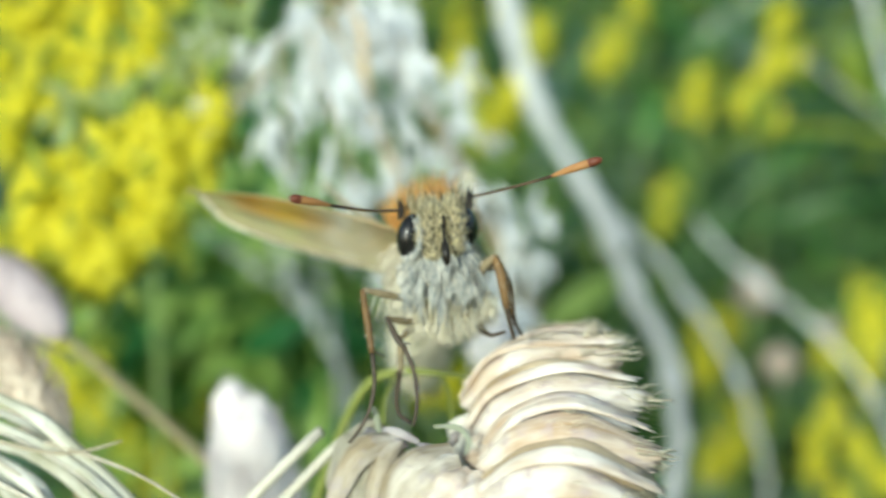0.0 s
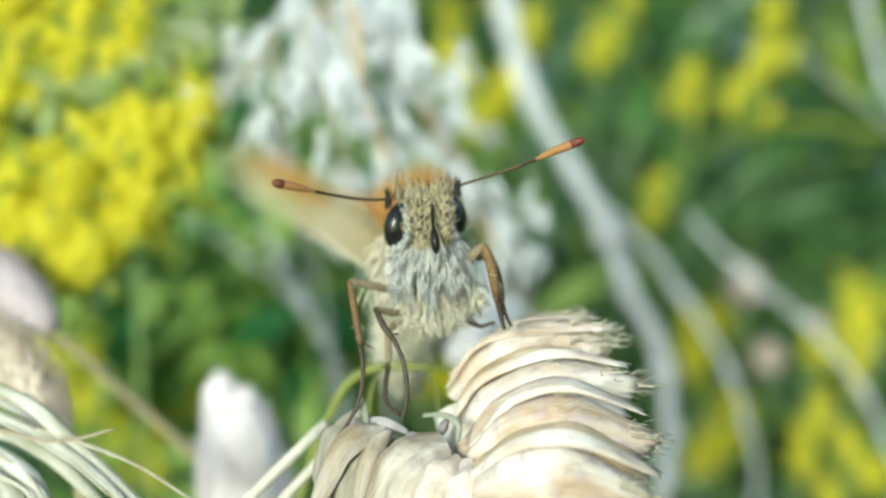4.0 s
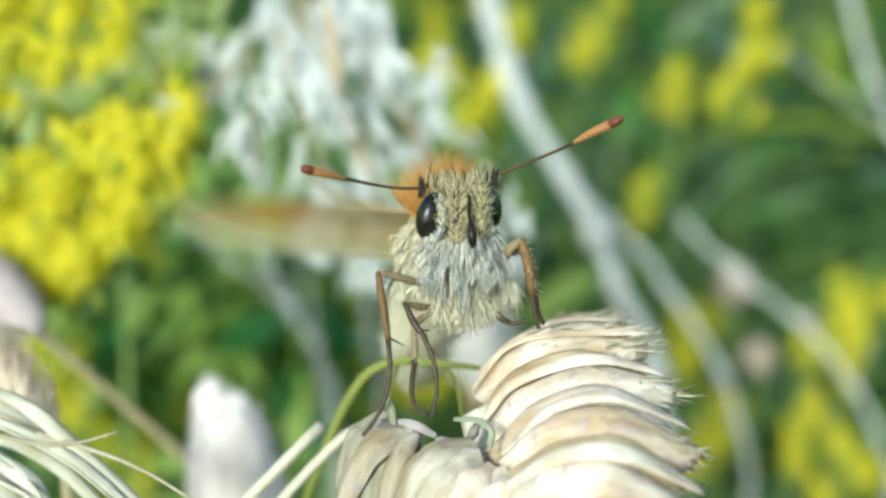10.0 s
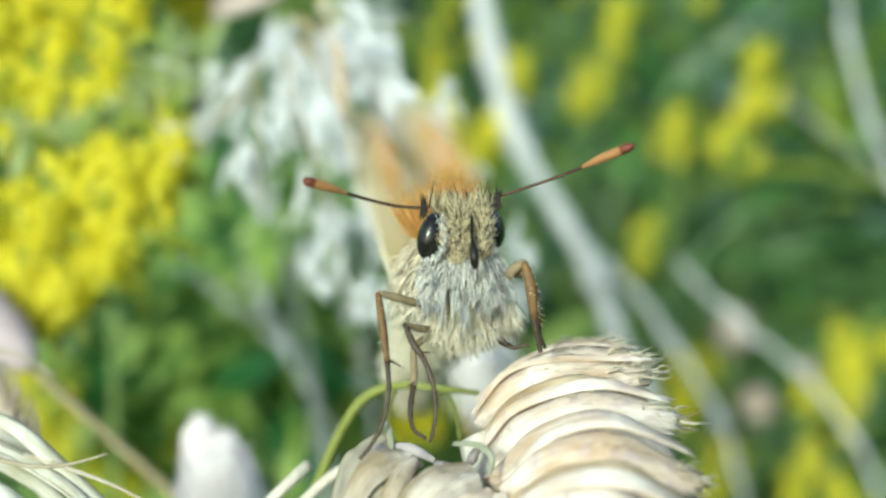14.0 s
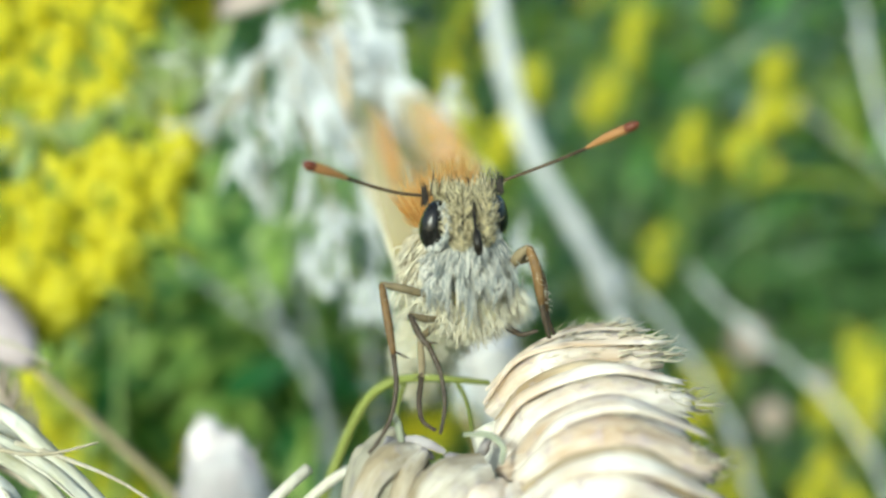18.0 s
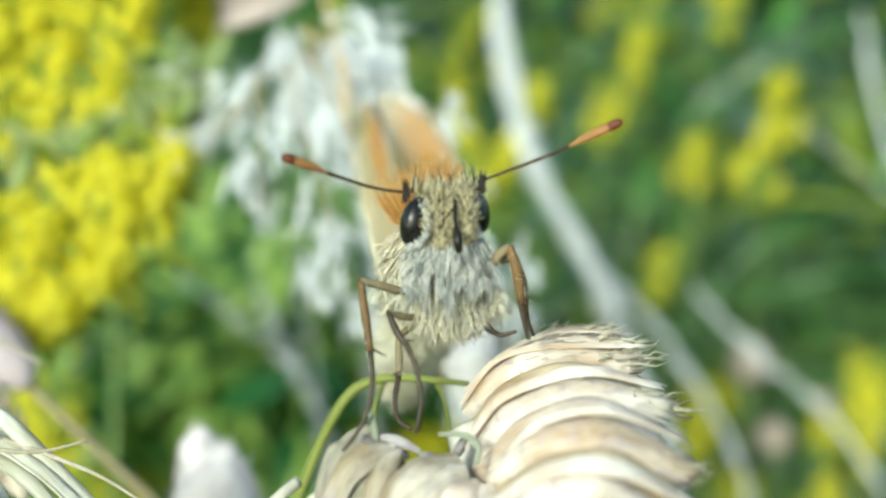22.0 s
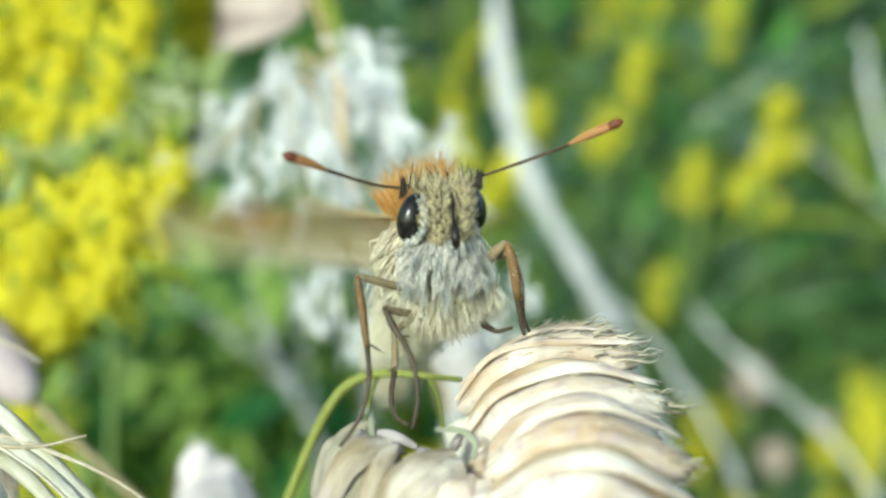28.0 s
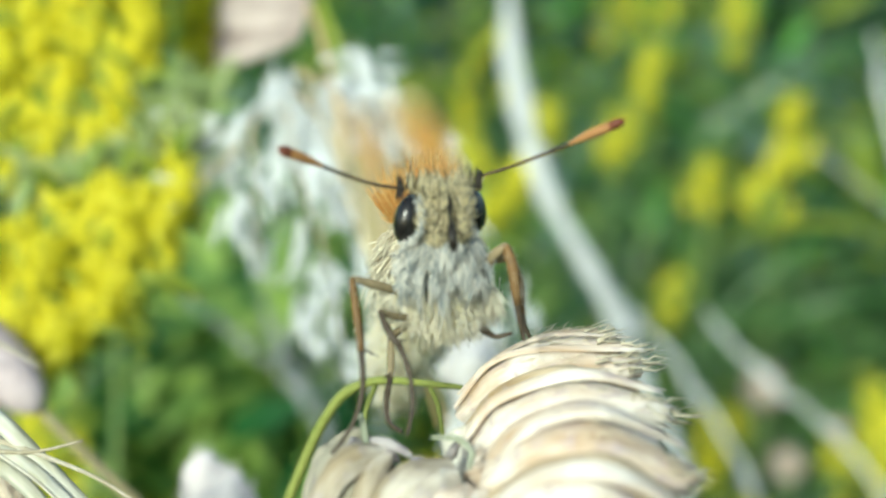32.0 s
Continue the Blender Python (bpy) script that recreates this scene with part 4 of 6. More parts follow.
def build_awned_grass():
    """The bleached tuft of narrow husks and awns in the lower corner."""
    base = ground_below(spot(-60, 1000, 54), (0.0, 0.01))
    ob = thing("awned_grass", base, "bleached white dry grass tuft with long curved awns", "dry grass")
    part("stalk", tube(curve_points([spot(-90, 760, 53), spot(-70, 850, 53), spot(-60, 1000, 54)], 14) + [base], (0.0007, 0.0010), 8), "straw", ob)
    leaves = [
        ((-40, 675, 51), (60, 728, 50), (150, 812, 49.5), (262, 915, 49), 0.00038),
        ((-60, 722, 51), (50, 772, 50), (140, 826, 49), (245, 930, 48.5), 0.00034),
        ((-80, 770, 51), (0, 820, 49.5), (60, 870, 48.5), (90, 950, 48), 0.00043),
        ((-60, 772, 52), (30, 785, 51), (110, 838, 50), (200, 930, 49.5), 0.00037),
        ((-70, 800, 50.5), (-10, 850, 49), (20, 900, 48), (30, 960, 48), 0.00050),
        ((-60, 700, 52.5), (40, 745, 52), (130, 820, 51), (220, 910, 50), 0.00025),
        ((-60, 790, 51), (10, 838, 50), (50, 890, 49), (70, 950, 49), 0.00037),
    ]
    for a, b, c, d, wide in leaves:
        line = curve_points([spot(*a), spot(*b), spot(*c), spot(*d)], 14)
        part("husk", husk_shape(line[::4] + [line[-1]], Vector((0.25, -0.8, 0.7)), wide * 1.9, 0.6, 3, 16, 10, 1.0), "pale_husk", ob)
    for a, b, c, d, r in (
        ((-40, 765, 50), (60, 788, 49.5), (130, 788, 49.5), (205, 769, 49.5), 0.00012),
        ((60, 770, 50), (140, 795, 49.5), (240, 835, 49), (345, 900, 48.5), 0.00013),
        ((-20, 588, 60), (25, 588, 60), (70, 606, 60), (110, 630, 60), 0.00016),
        ((-60, 740, 51), (20, 770, 50), (120, 830, 49), (190, 890, 48.5), 0.00010),
        ((-40, 800, 50), (30, 845, 49), (60, 880, 48), (80, 930, 48), 0.00012),
        ((-60, 830, 49), (0, 860, 48.5), (40, 885, 48), (70, 940, 48), 0.00014),
    ):
        line = curve_points([spot(*a), spot(*b), spot(*c), spot(*d)], 16)
        part("awn", tube(line, (r, r * 0.45), 6), "white_straw", ob, "thin pale curved awn")
    return ob


def build_cut_stalks():
    out = []
    for label, places, r in (
        ("pale hollow straw stalk, snapped off", (spot(553, 795, 52), spot(500, 845, 51), spot(320, 1020, 50.5)), 0.00026),
        ("thin pale straw stalk leaning beside the seed head", (spot(640, 790, 52.5), spot(570, 835, 52), spot(400, 1010, 51.5)), 0.00023),
    ):
        base = ground_below(places[-1], (-0.02, 0.0))
        ob = thing("dry_straw", base, label, "straw", "snapped straws")
        part("tube", tube(curve_points(list(places), 10) + [base], [r] * 11 + [r * 1.4], 10), "straw", ob)
        out.append(ob)
    return out


# ---- the dry seed head that the butterfly holds ----
def build_seed_head():
    rnd.seed(29)
    root = spot(930, 930, 47)
    base = ground_below(root, (0.015, 0.0))
    ob = thing("seed_head", base, "dry straw-coloured seed head of overlapping papery husks with frayed tips", "seed head")
    part("stalk", tube(curve_points([spot(840, 735, 49), spot(870, 800, 48.5), root], 16) + [base], (0.0007, 0.0013), 8), "straw", ob)
    # husks from the hindmost down to the nearest: points along the back, width
    rows = [
        ([(870, 660, 51.5), (930, 605, 51.2), (1000, 572, 51.0), (1089, 569, 51.0)], 0.0013),
        ([(850, 682, 50.6), (905, 622, 50.0), (1000, 588, 49.8), (1129, 591, 50.0)], 0.0012),
        ([(838, 705, 49.8), (897, 642, 49.0), (980, 612, 48.8), (1146, 621, 49.2)], 0.0017),
        ([(860, 768, 47.6), (920, 708, 46.7), (1050, 664, 46.2), (1196, 699, 47.2)], 0.0025),
        ([(885, 826, 45.2), (970, 766, 43.4), (1090, 742, 42.8), (1234, 803, 44.0)], 0.0029),
        ([(885, 890, 43.4), (985, 848, 41.2), (1100, 846, 40.8), (1236, 915, 42.0)], 0.0032),
    ]
    facing = Vector((-0.12, -0.75, 0.8))
    for line, wide in rows:
        part("husk", husk_shape([spot(*p) for p in line], facing, wide * 0.86, 0.95, 3), "husk", ob)
    # long papery strips that lie on the broad husks
    for line, wide in rows[1:]:
        pts = [spot(*p) for p in line]
        for shift in (-0.26,):
            strip = [p + Vector((rnd.gauss(0, 0.0001) + (0.0002 if i == 3 else 0), 0.0002 * abs(shift) / 0.36 * (1 + i % 2) + 0.00002, -wide * shift * (0.5 if i == 0 else 0.9) + rnd.gauss(0, 0.00006))) for i, p in enumerate(pts)]
            strip[3] = strip[3].lerp(strip[2], rnd.uniform(-0.1, 0.25))
            part("strip", husk_shape(strip, facing, wide * rnd.uniform(0.16, 0.24), 0.35, 2, 18, 10), "husk", ob)
    # thinner scales added along the creases, most of them tan to paint the shade there
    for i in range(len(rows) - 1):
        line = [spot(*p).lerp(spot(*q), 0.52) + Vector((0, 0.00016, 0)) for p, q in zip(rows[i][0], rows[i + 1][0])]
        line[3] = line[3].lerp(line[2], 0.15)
        part("inner_scale", husk_shape(line, facing, rows[i + 1][1] * 0.55, 0.6, 4, 14, 10), "husk" if i in (0, 3) else "shade_husk", ob, "thin scale added in the crease, mostly shade tan")
    core = [spot(900, 715, 54), spot(980, 700, 52.5), spot(1060, 720, 51.5), spot(1120, 760, 51)]
    part("core", tube(curve_points(core, 10), [0.0004, 0.0012, 0.0018, 0.0022, 0.0024, 0.0025, 0.0025, 0.0024, 0.0022, 0.0018, 0.0010], 14), "shade_husk", ob)
    part("core", tube(curve_points([spot(900, 800, 51), spot(980, 830, 49.5), spot(1080, 880, 48.5), spot(1110, 960, 48)], 10), [0.0006, 0.0016, 0.0022, 0.0026, 0.0028, 0.0029, 0.0029, 0.0028, 0.0026, 0.0022, 0.0014], 14), "shade_husk", ob)
    # short husks over the joint, and one bleached husk that stands behind
    for line, wide in (
        ([(838, 745, 48.6), (880, 715, 47.9), (935, 700, 47.4), (1010, 700, 47.4)], 0.0015),
        ([(858, 800, 46.6), (910, 782, 45.7), (970, 775, 45.3), (1050, 782, 45.3)], 0.0016),
    ):
        part("husk", husk_shape([spot(*p) for p in line], facing, wide, 0.8), "husk", ob)
    part("husk", husk_shape([spot(850, 720, 76), spot(838, 650, 75), spot(828, 595, 75), spot(850, 545, 76)], Vector((-0.4, -1, 0.3)), 0.0042, 0.6), "bleached", ob, "bleached white husk")
    # side husks: an olive hollow one, shade in its colour, with a pale rolled rim, then pale ones
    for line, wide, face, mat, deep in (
        ([(732, 766, 46.6), (698, 776, 45.9), (662, 822, 45.4), (640, 915, 45.2)], 0.0038, Vector((-0.2, -0.9, 0.5)), "olive_shade_husk", 0.4),
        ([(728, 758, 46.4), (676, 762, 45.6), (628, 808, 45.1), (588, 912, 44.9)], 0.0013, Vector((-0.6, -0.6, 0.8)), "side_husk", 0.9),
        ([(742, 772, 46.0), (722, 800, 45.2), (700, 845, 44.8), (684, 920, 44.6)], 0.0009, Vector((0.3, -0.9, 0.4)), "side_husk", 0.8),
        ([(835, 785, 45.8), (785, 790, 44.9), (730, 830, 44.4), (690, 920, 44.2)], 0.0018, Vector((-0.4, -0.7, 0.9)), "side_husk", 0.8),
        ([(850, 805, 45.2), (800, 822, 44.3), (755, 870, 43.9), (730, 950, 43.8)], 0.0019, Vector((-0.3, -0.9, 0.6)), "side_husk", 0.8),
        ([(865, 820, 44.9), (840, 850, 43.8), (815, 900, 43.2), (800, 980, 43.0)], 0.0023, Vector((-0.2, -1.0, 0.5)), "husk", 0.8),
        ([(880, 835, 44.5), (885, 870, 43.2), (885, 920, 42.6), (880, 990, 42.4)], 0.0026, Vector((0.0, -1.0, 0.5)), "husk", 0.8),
        ([(700, 790, 47.4), (660, 830, 47.0), (625, 880, 46.9), (600, 960, 46.9)], 0.0022, Vector((-0.6, -0.3, 0.9)), "olive_shade_husk", 0.8),
        ([(820, 830, 47.0), (760, 860, 46.4), (710, 910, 46.2), (690, 990, 46.2)], 0.0034, Vector((-0.3, -0.5, 0.9)), "olive_shade_husk", 0.8),
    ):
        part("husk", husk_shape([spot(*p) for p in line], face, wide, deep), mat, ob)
    # wrinkled lilac-grey joints with small greenish lobes
    for at, rad, lean in (((735, 775, 46.3), (0.00040, 0.00026, 0.00016), 30), ((790, 785, 45.7), (0.00042, 0.00026, 0.00015), 10), ((838, 770, 46.6), (0.00040, 0.0003, 0.00018), -60), ((690, 768, 46.6), (0.0006, 0.0003, 0.00025), 40)):
        part("joint", ball(spot(*at), rad, Euler((0, radians(lean), 0)).to_matrix(), 12, 16, 0.45), "husk_base", ob, "wrinkled lilac-grey joint")
    for line, wide, mat, say in (
        ([(868, 800, 44.9), (872, 768, 45.2), (846, 748, 45.5), (800, 746, 46.0)], 0.00026, "lobe", "pale grey-green strap"),
        ([(700, 768, 46.2), (696, 740, 46.3), (692, 722, 46.4), (686, 704, 46.6)], 0.0003, "lobe", "pale pointed lobe"),
        ([(772, 775, 46.2), (745, 760, 46.1), (725, 752, 46.2), (700, 750, 46.5)], 0.0004, "husk_base", "lilac-grey wrinkled lobe"),
    ):
        part("bract_lobe", husk_shape([spot(*p) for p in line], Vector((0.2, -1, 0.4)), wide, 0.5, 2, 12, 8), mat, ob, say)
    # frayed tips: bristles where the husks end
    for j, (line, wide) in enumerate(rows):
        pts = curve_points([spot(*p) for p in line], 20)
        for i in range(30):
            k = rnd.randrange(17, 21)
            w = (pts[min(20, k + 1)] - pts[k - 1]).normalized()
            s = pts[k] + Vector((0, rnd.gauss(0, 0.0003), rnd.uniform(-0.0005, 0.0001)))
            e = s + (w + Vector((rnd.gauss(0.1, 0.15), rnd.gauss(-0.1, 0.25), rnd.gauss(0.16, 0.2)))).normalized() * (rnd.uniform(0.0005, 0.0013) if j < 4 else rnd.uniform(0.0004, 0.0010))
            part("bristle", hair(s, e, 0.000046, jitter(0.00010)), "bristle", ob)
    # fine torn fibres along the ends of the husks
    for line, wide in rows:
        pts, torn = curve_points([spot(*p) for p in line], 20), []
        for _ in range(220):
            k = rnd.randrange(12, 21)
            w = (pts[min(20, k + 1)] - pts[k - 1]).normalized()
            q = pts[k] + Vector((rnd.gauss(-0.0003, 0.0002), rnd.gauss(0.0001, 0.0002), rnd.gauss(-wide * 0.15, wide * 0.14)))
            torn.append(hair(q, q + (w + Vector((rnd.gauss(0.2, 0.3), rnd.gauss(0, 0.3), rnd.gauss(0.1, 0.35)))).normalized() * rnd.uniform(0.0003, 0.0008), 0.000016, jitter(0.00004)))
        tagged(part("torn_fibre", joined(torn), "bristle", ob, "fine torn cream fibres"), kind="stuff")
    # green stem that arches behind the legs
    g = thing("grass_shoot", ground_below(spot(520, 900, 54), (0.0, 0.01)), "thin yellow-green stem arching behind the butterfly's legs", "grass")
    part("stalk", tube([*curve_points([spot(845, 658, 53), spot(780, 650, 54), spot(705, 645, 55), spot(650, 664, 55.5), spot(610, 715, 56), spot(572, 795, 56.5), spot(530, 900, 57)], 24), ANCHOR[g]], [0.00011 + 0.00013 * min(1, i / 12) for i in range(26)], 8), "green_stem", g)
    part("side_shoot", tube(curve_points([spot(700, 652, 55), spot(686, 700, 53), spot(684, 760, 51.5)], 8), 0.00011, 6), "green_stem", g)
    part("side_shoot", tube(curve_points([spot(790, 655, 54), spot(806, 690, 53), spot(815, 745, 52)], 8), 0.0001, 6), "green_stem", g)
    return ob, g


# ---- the butterfly ----
YAW = 17


def wing_shape(span, lead, chord, mirror, nu=22, nv=10):
    """A cambered wing; lead(u) and chord(u) give its front edge and depth along the span."""
    pts, faces = [], []
    for i in range(nu + 1):
        u = i / nu
        for k in range(nv + 1):
            v = k / nv
            x, y = span * u, lead(u) + chord(u) * v
            x -= span * 0.06 * v * u
            z = 0.00035 * math.sin(math.pi * v) * (1 - u * 0.5) + 0.00012 * math.sin(v * 14 + u * 5) * u + 0.0006 * u * u
            pts.append(Vector((-x if mirror else x, y, z)))
    for i in range(nu):
        for k in range(nv):
            a = i * (nv + 1) + k
            f = (a, a + nv + 1, a + nv + 2, a + 1)
            faces.append(f[::-1] if mirror else f)
    return pts, faces, nv + 1


def fore_lead(u):
    return (-0.5 * math.sin(math.pi * u) + 1.5 * u ** 3) * MM


def fore_chord(u):
    trail = (4.4 - 0.9 * u + 0.25 * math.sin(math.pi * u)) * MM
    tip = math.sqrt(max(0.0, 1 - ((u - 0.91) / 0.09) ** 2)) if u > 0.91 else 1.0
    return (trail - fore_lead(u)) * tip + 0.00008


def hind_lead(u):
    return (0.4 * u ** 2) * MM


def hind_chord(u):
    return MM * (3.7 + 2.3 * math.sin(math.pi * u * 0.6)) * (1 if u < 0.45 else math.sqrt(max(0.0, 1 - ((u - 0.45) / 0.55) ** 2.2)) * 0.97 + 0.03)


def build_wing(name, label, parent, span, lead, chord, mirror, material):
    pts, faces, row = wing_shape(span, lead, chord, mirror)
    w = part(name, (pts, faces), material, parent, label, own=Matrix.Identity(4))
    if name == "forewing":
        up = [p + Vector((0, 0, 0.00003)) for p in pts]
        part("upper_side", (up, faces), "wing_scales", w, "orange scales of the upper side")
    n = len(pts) // row
    veins = []
    for k in (0, 2, 4, 6, 8):
        line = [pts[i * row + min(row - 1, k if i > 6 else round(k * i / 7))] + Vector((0, 0, 0.00002)) for i in range(0, n - 1)]
        part("vein", tube(line, (0.00003 if k else 0.00008, 0.000012), 5), "vein", w)
    hairs = []
    edge = [pts[i * row + row - 1] for i in range(3, n)]
    for i in range(len(edge) - 1):
        for j in range(26):
            p = edge[i].lerp(edge[i + 1], (j + rnd.random()) / 26)
            d = Vector(((-0.5 if mirror else 0.5) * (i / len(edge)) * 2 + rnd.gauss(0, 0.15), 0.9 - 0.6 * (i / len(edge)) ** 3, rnd.gauss(0, 0.08))).normalized()
            hairs.append(hair(p - d * 0.0001, p + d * 0.0005 * rnd.uniform(0.7, 1.2), 0.000045))
    part("fringe", joined(hairs), "fringe", w, "pale cream fringe")
    return w


def build_butterfly():
    o = spot(800, 470, 50)
    rnd.seed(41)
    ob = thing("butterfly", o, "small orange skipper butterfly fluttering its wings on a seed head", "butterfly")
    yaw = Euler((0, 0, radians(-16))).to_matrix()
    # thorax and abdomen
    th = spot(792, 425, 51.8)
    thorax = part("thorax", ball(th, (0.0017, 0.0026, 0.0020), Euler((0, 0, radians(YAW))).to_matrix(), 14, 20, 0.05), "skin", ob)
    line = curve_points([th + Vector((0, 0.001, -0.001)), spot(762, 535, 57), spot(732, 605, 61), spot(728, 668, 65)], 9)
    back = (line[8] - line[2]).normalized()
    abdomen = part("abdomen", tube(line, [0.0014, 0.0016, 0.0017, 0.0016, 0.0015, 0.0014, 0.0013, 0.0013, 0.0011, 0.0006], 16), "cream_skin", ob, "cream furry abdomen")
    hairs = []
    for _ in range(2200):
        k = rnd.randrange(9)
        d = (Vector((rnd.gauss(0, 1), rnd.gauss(0, 0.4), rnd.gauss(0, 1)))).normalized()
        d = (d - back * d.dot(back)).normalized()
        p = line[k] + d * [0.0014, 0.0016, 0.0016, 0.00155, 0.0015, 0.0014, 0.00125, 0.001, 0.0007][k] * 0.95 + back * rnd.uniform(0, 0.0011)
        hairs.append(hair(p, p + (d * 0.8 + back + jitter(0.2)).normalized() * rnd.uniform(0.0005, 0.0013), 0.00003))
    part("fur", joined(hairs), "cream_hair", abdomen)
    hairs = []
    for _ in range(1900):
        d = Vector((rnd.gauss(0, 1), rnd.gauss(-0.3, 0.8), rnd.gauss(0.75, 0.6))).normalized()
        if d.z < 0.42 or d.x > 0.5:
            continue
        p = th + Vector((d.x * 0.0016, d.y * 0.0024, d.z * 0.0019))
        hairs.append(hair(p, p + (d + Vector((0, 0.1, 0.7))).normalized() * rnd.uniform(0.0007, 0.0022), 0.000026, jitter(0.00012)))
    part("back_fur", joined(hairs), "orange_hair", thorax, "bright orange hair on the back")
    hairs = []
    for _ in range(1300):
        d = Vector((rnd.gauss(0, 1), rnd.gauss(-0.5, 0.7), rnd.gauss(-0.3, 0.6))).normalized()
        if d.z > 0.5:
            continue
        p = th + Vector((d.x * 0.0018, d.y * 0.0024, d.z * 0.0021 - 0.0004))
        hairs.append(hair(p, p + (d * 0.6 + Vector((0, 0.1, -0.7))).normalized() * rnd.uniform(0.0006, 0.0013), 0.00004, jitter(0.00008)))
    part("side_fur", joined(hairs), "flank_hair", thorax, "cream hair on the flanks")

    # cream underside between the legs
    bl = spot(822, 520, 49.2)
    belly = part("belly", ball(bl, (0.0015, 0.0020, 0.0011), Euler((0, 0, radians(YAW))).to_matrix(), 12, 18, 0.06), "cream_skin", ob, "cream furry underside")
    hairs = []
    for _ in range(900):
        d = Vector((rnd.gauss(0, 1), rnd.gauss(-0.6, 0.7), rnd.gauss(-0.5, 0.6))).normalized()
        p = bl + Vector((d.x * 0.0015, d.y * 0.0019, d.z * 0.0011))
        hairs.append(hair(p, p + (d * 0.6 + Vector((0.1, 0, -0.7)) + jitter(0.2)).normalized() * rnd.uniform(0.0004, 0.0010), 0.000026, jitter(0.00006)))
    part("fur", joined(hairs), "cream_hair", belly)

    # chest with long pale hair
    ch = spot(818, 458, 48.2)
    chest = part("chest", ball(ch, (0.00125, 0.0011, 0.00115), None, 12, 18, 0.08), "cream_skin", ob)
    hairs = []
    for _ in range(150):
        a, b = rnd.uniform(-1.35, 1.35), rnd.uniform(-0.35, 1.2)
        n = Vector((math.sin(a) * math.cos(b), -math.cos(a) * math.cos(b), math.sin(b)))
        d = Vector((n.x * 0.16 + rnd.gauss(0, 0.16), n.y * 0.22 + rnd.gauss(0, 0.12), -1 + rnd.gauss(0, 0.15))).normalized()
        long = rnd.uniform(0.0009, 0.0026) * (1 - 0.35 * abs(math.sin(a)))
        root = ch + Vector((n.x * 0.00122, n.y * 0.0011, n.z * 0.00115))
        swing = jitter(0.0002)
        for _ in range(20):
            p = root + jitter(0.00013)
            hairs.append(hair(p, root + jitter(0.00006) + d * long * rnd.uniform(0.7, 1.1), 0.000018, Vector((n.x, n.y, 0)) * 0.0004 + swing + jitter(0.00005)))
    for _ in range(900):
        u = rnd.uniform(-1, 1)
        p = spot(822 + 56 * u, 412 + 10 * abs(u) + rnd.gauss(0, 6), 46.9 + 0.6 * u * u)
        d = Vector((0.35 * u + rnd.gauss(0, 0.2), rnd.gauss(-0.12, 0.15), -1)).normalized()
        hairs.append(hair(p, p + d * rnd.uniform(0.0005, 0.0016), 0.00002, jitter(0.00006)))
    part("chest_fur", joined(hairs), "chest_hair", chest, "long silvery white hair")
    hairs = []
    for _ in range(1500):
        p = ch + Vector((rnd.gauss(-0.0004, 0.0008), rnd.uniform(0.0, 0.003), -0.0005 - rnd.random() * 0.0009))
        hairs.append(hair(p, p + Vector((rnd.gauss(-0.1, 0.3), 0.35, -1)).normalized() * rnd.uniform(0.0006, 0.0016), 0.00003))
    for _ in range(1300):
        p = ch + Vector((min(0.0019, rnd.gauss(0.0006, 0.0010)), rnd.uniform(-0.0004, 0.0014), -0.0008 - rnd.random() * 0.0006))
        hairs.append(hair(p, p + Vector((rnd.gauss(0.2, 0.35), rnd.gauss(-0.1, 0.2), -1)).normalized() * rnd.uniform(0.0005, 0.0013), 0.00002, jitter(0.00006)))
    part("belly_fur", joined(hairs), "cream_hair", chest, "cream hair below")

    # head
    hc = spot(822, 383, 48.2)
    head = part("head", ball(hc, (0.00135, 0.0011, 0.00125), yaw, 14, 20), "cuticle", ob)
    for name, at, rad, tilt in (("eye", (767, 388, 47.5), (0.00056, 0.0008, 0.00096), 14), ("eye", (874, 373, 47.7), (0.00038, 0.0007, 0.00078), -6)):
        c = spot(*at)
        part(name, ball(c, rad, yaw @ Euler((0, radians(tilt), 0)).to_matrix(), 18, 26), "eye", head, "glossy black compound eye")
        rim = []
        sx = 1 if at[0] < 800 else -1
        for i in range(70):
            a = rnd.uniform(-2.2, 0.9)
            e = c + yaw @ (Vector((math.cos(a) * rad[0] * 0.9 * sx, -0.0006, math.sin(a) * rad[2] * 1.02)))
            rim.append(hair(e, e + Vector((rnd.gauss(0, 0.3), -0.5, rnd.gauss(0.2, 0.5))).normalized() * 0.00018, 0.00002))
        edge = curve_points([spot(*q) for q in (((786, 350, 46.7), (790, 385, 46.5), (782, 415, 46.6), (760, 428, 47.0)) if sx > 0 else ((868, 345, 46.8), (864, 375, 46.7), (868, 400, 46.8), (876, 408, 47.0)))], 60)
        for p in edge:
            for _ in range(5):
                e = p + jitter(0.00005)
                rim.append(hair(e, e + Vector((rnd.gauss(0, 0.2), -0.3, rnd.gauss(-0.5, 0.3))).normalized() * 0.00022, 0.00003))
        part("eye_ring", joined(rim), "chest_hair", head, "thin white ring of scales round the eye")
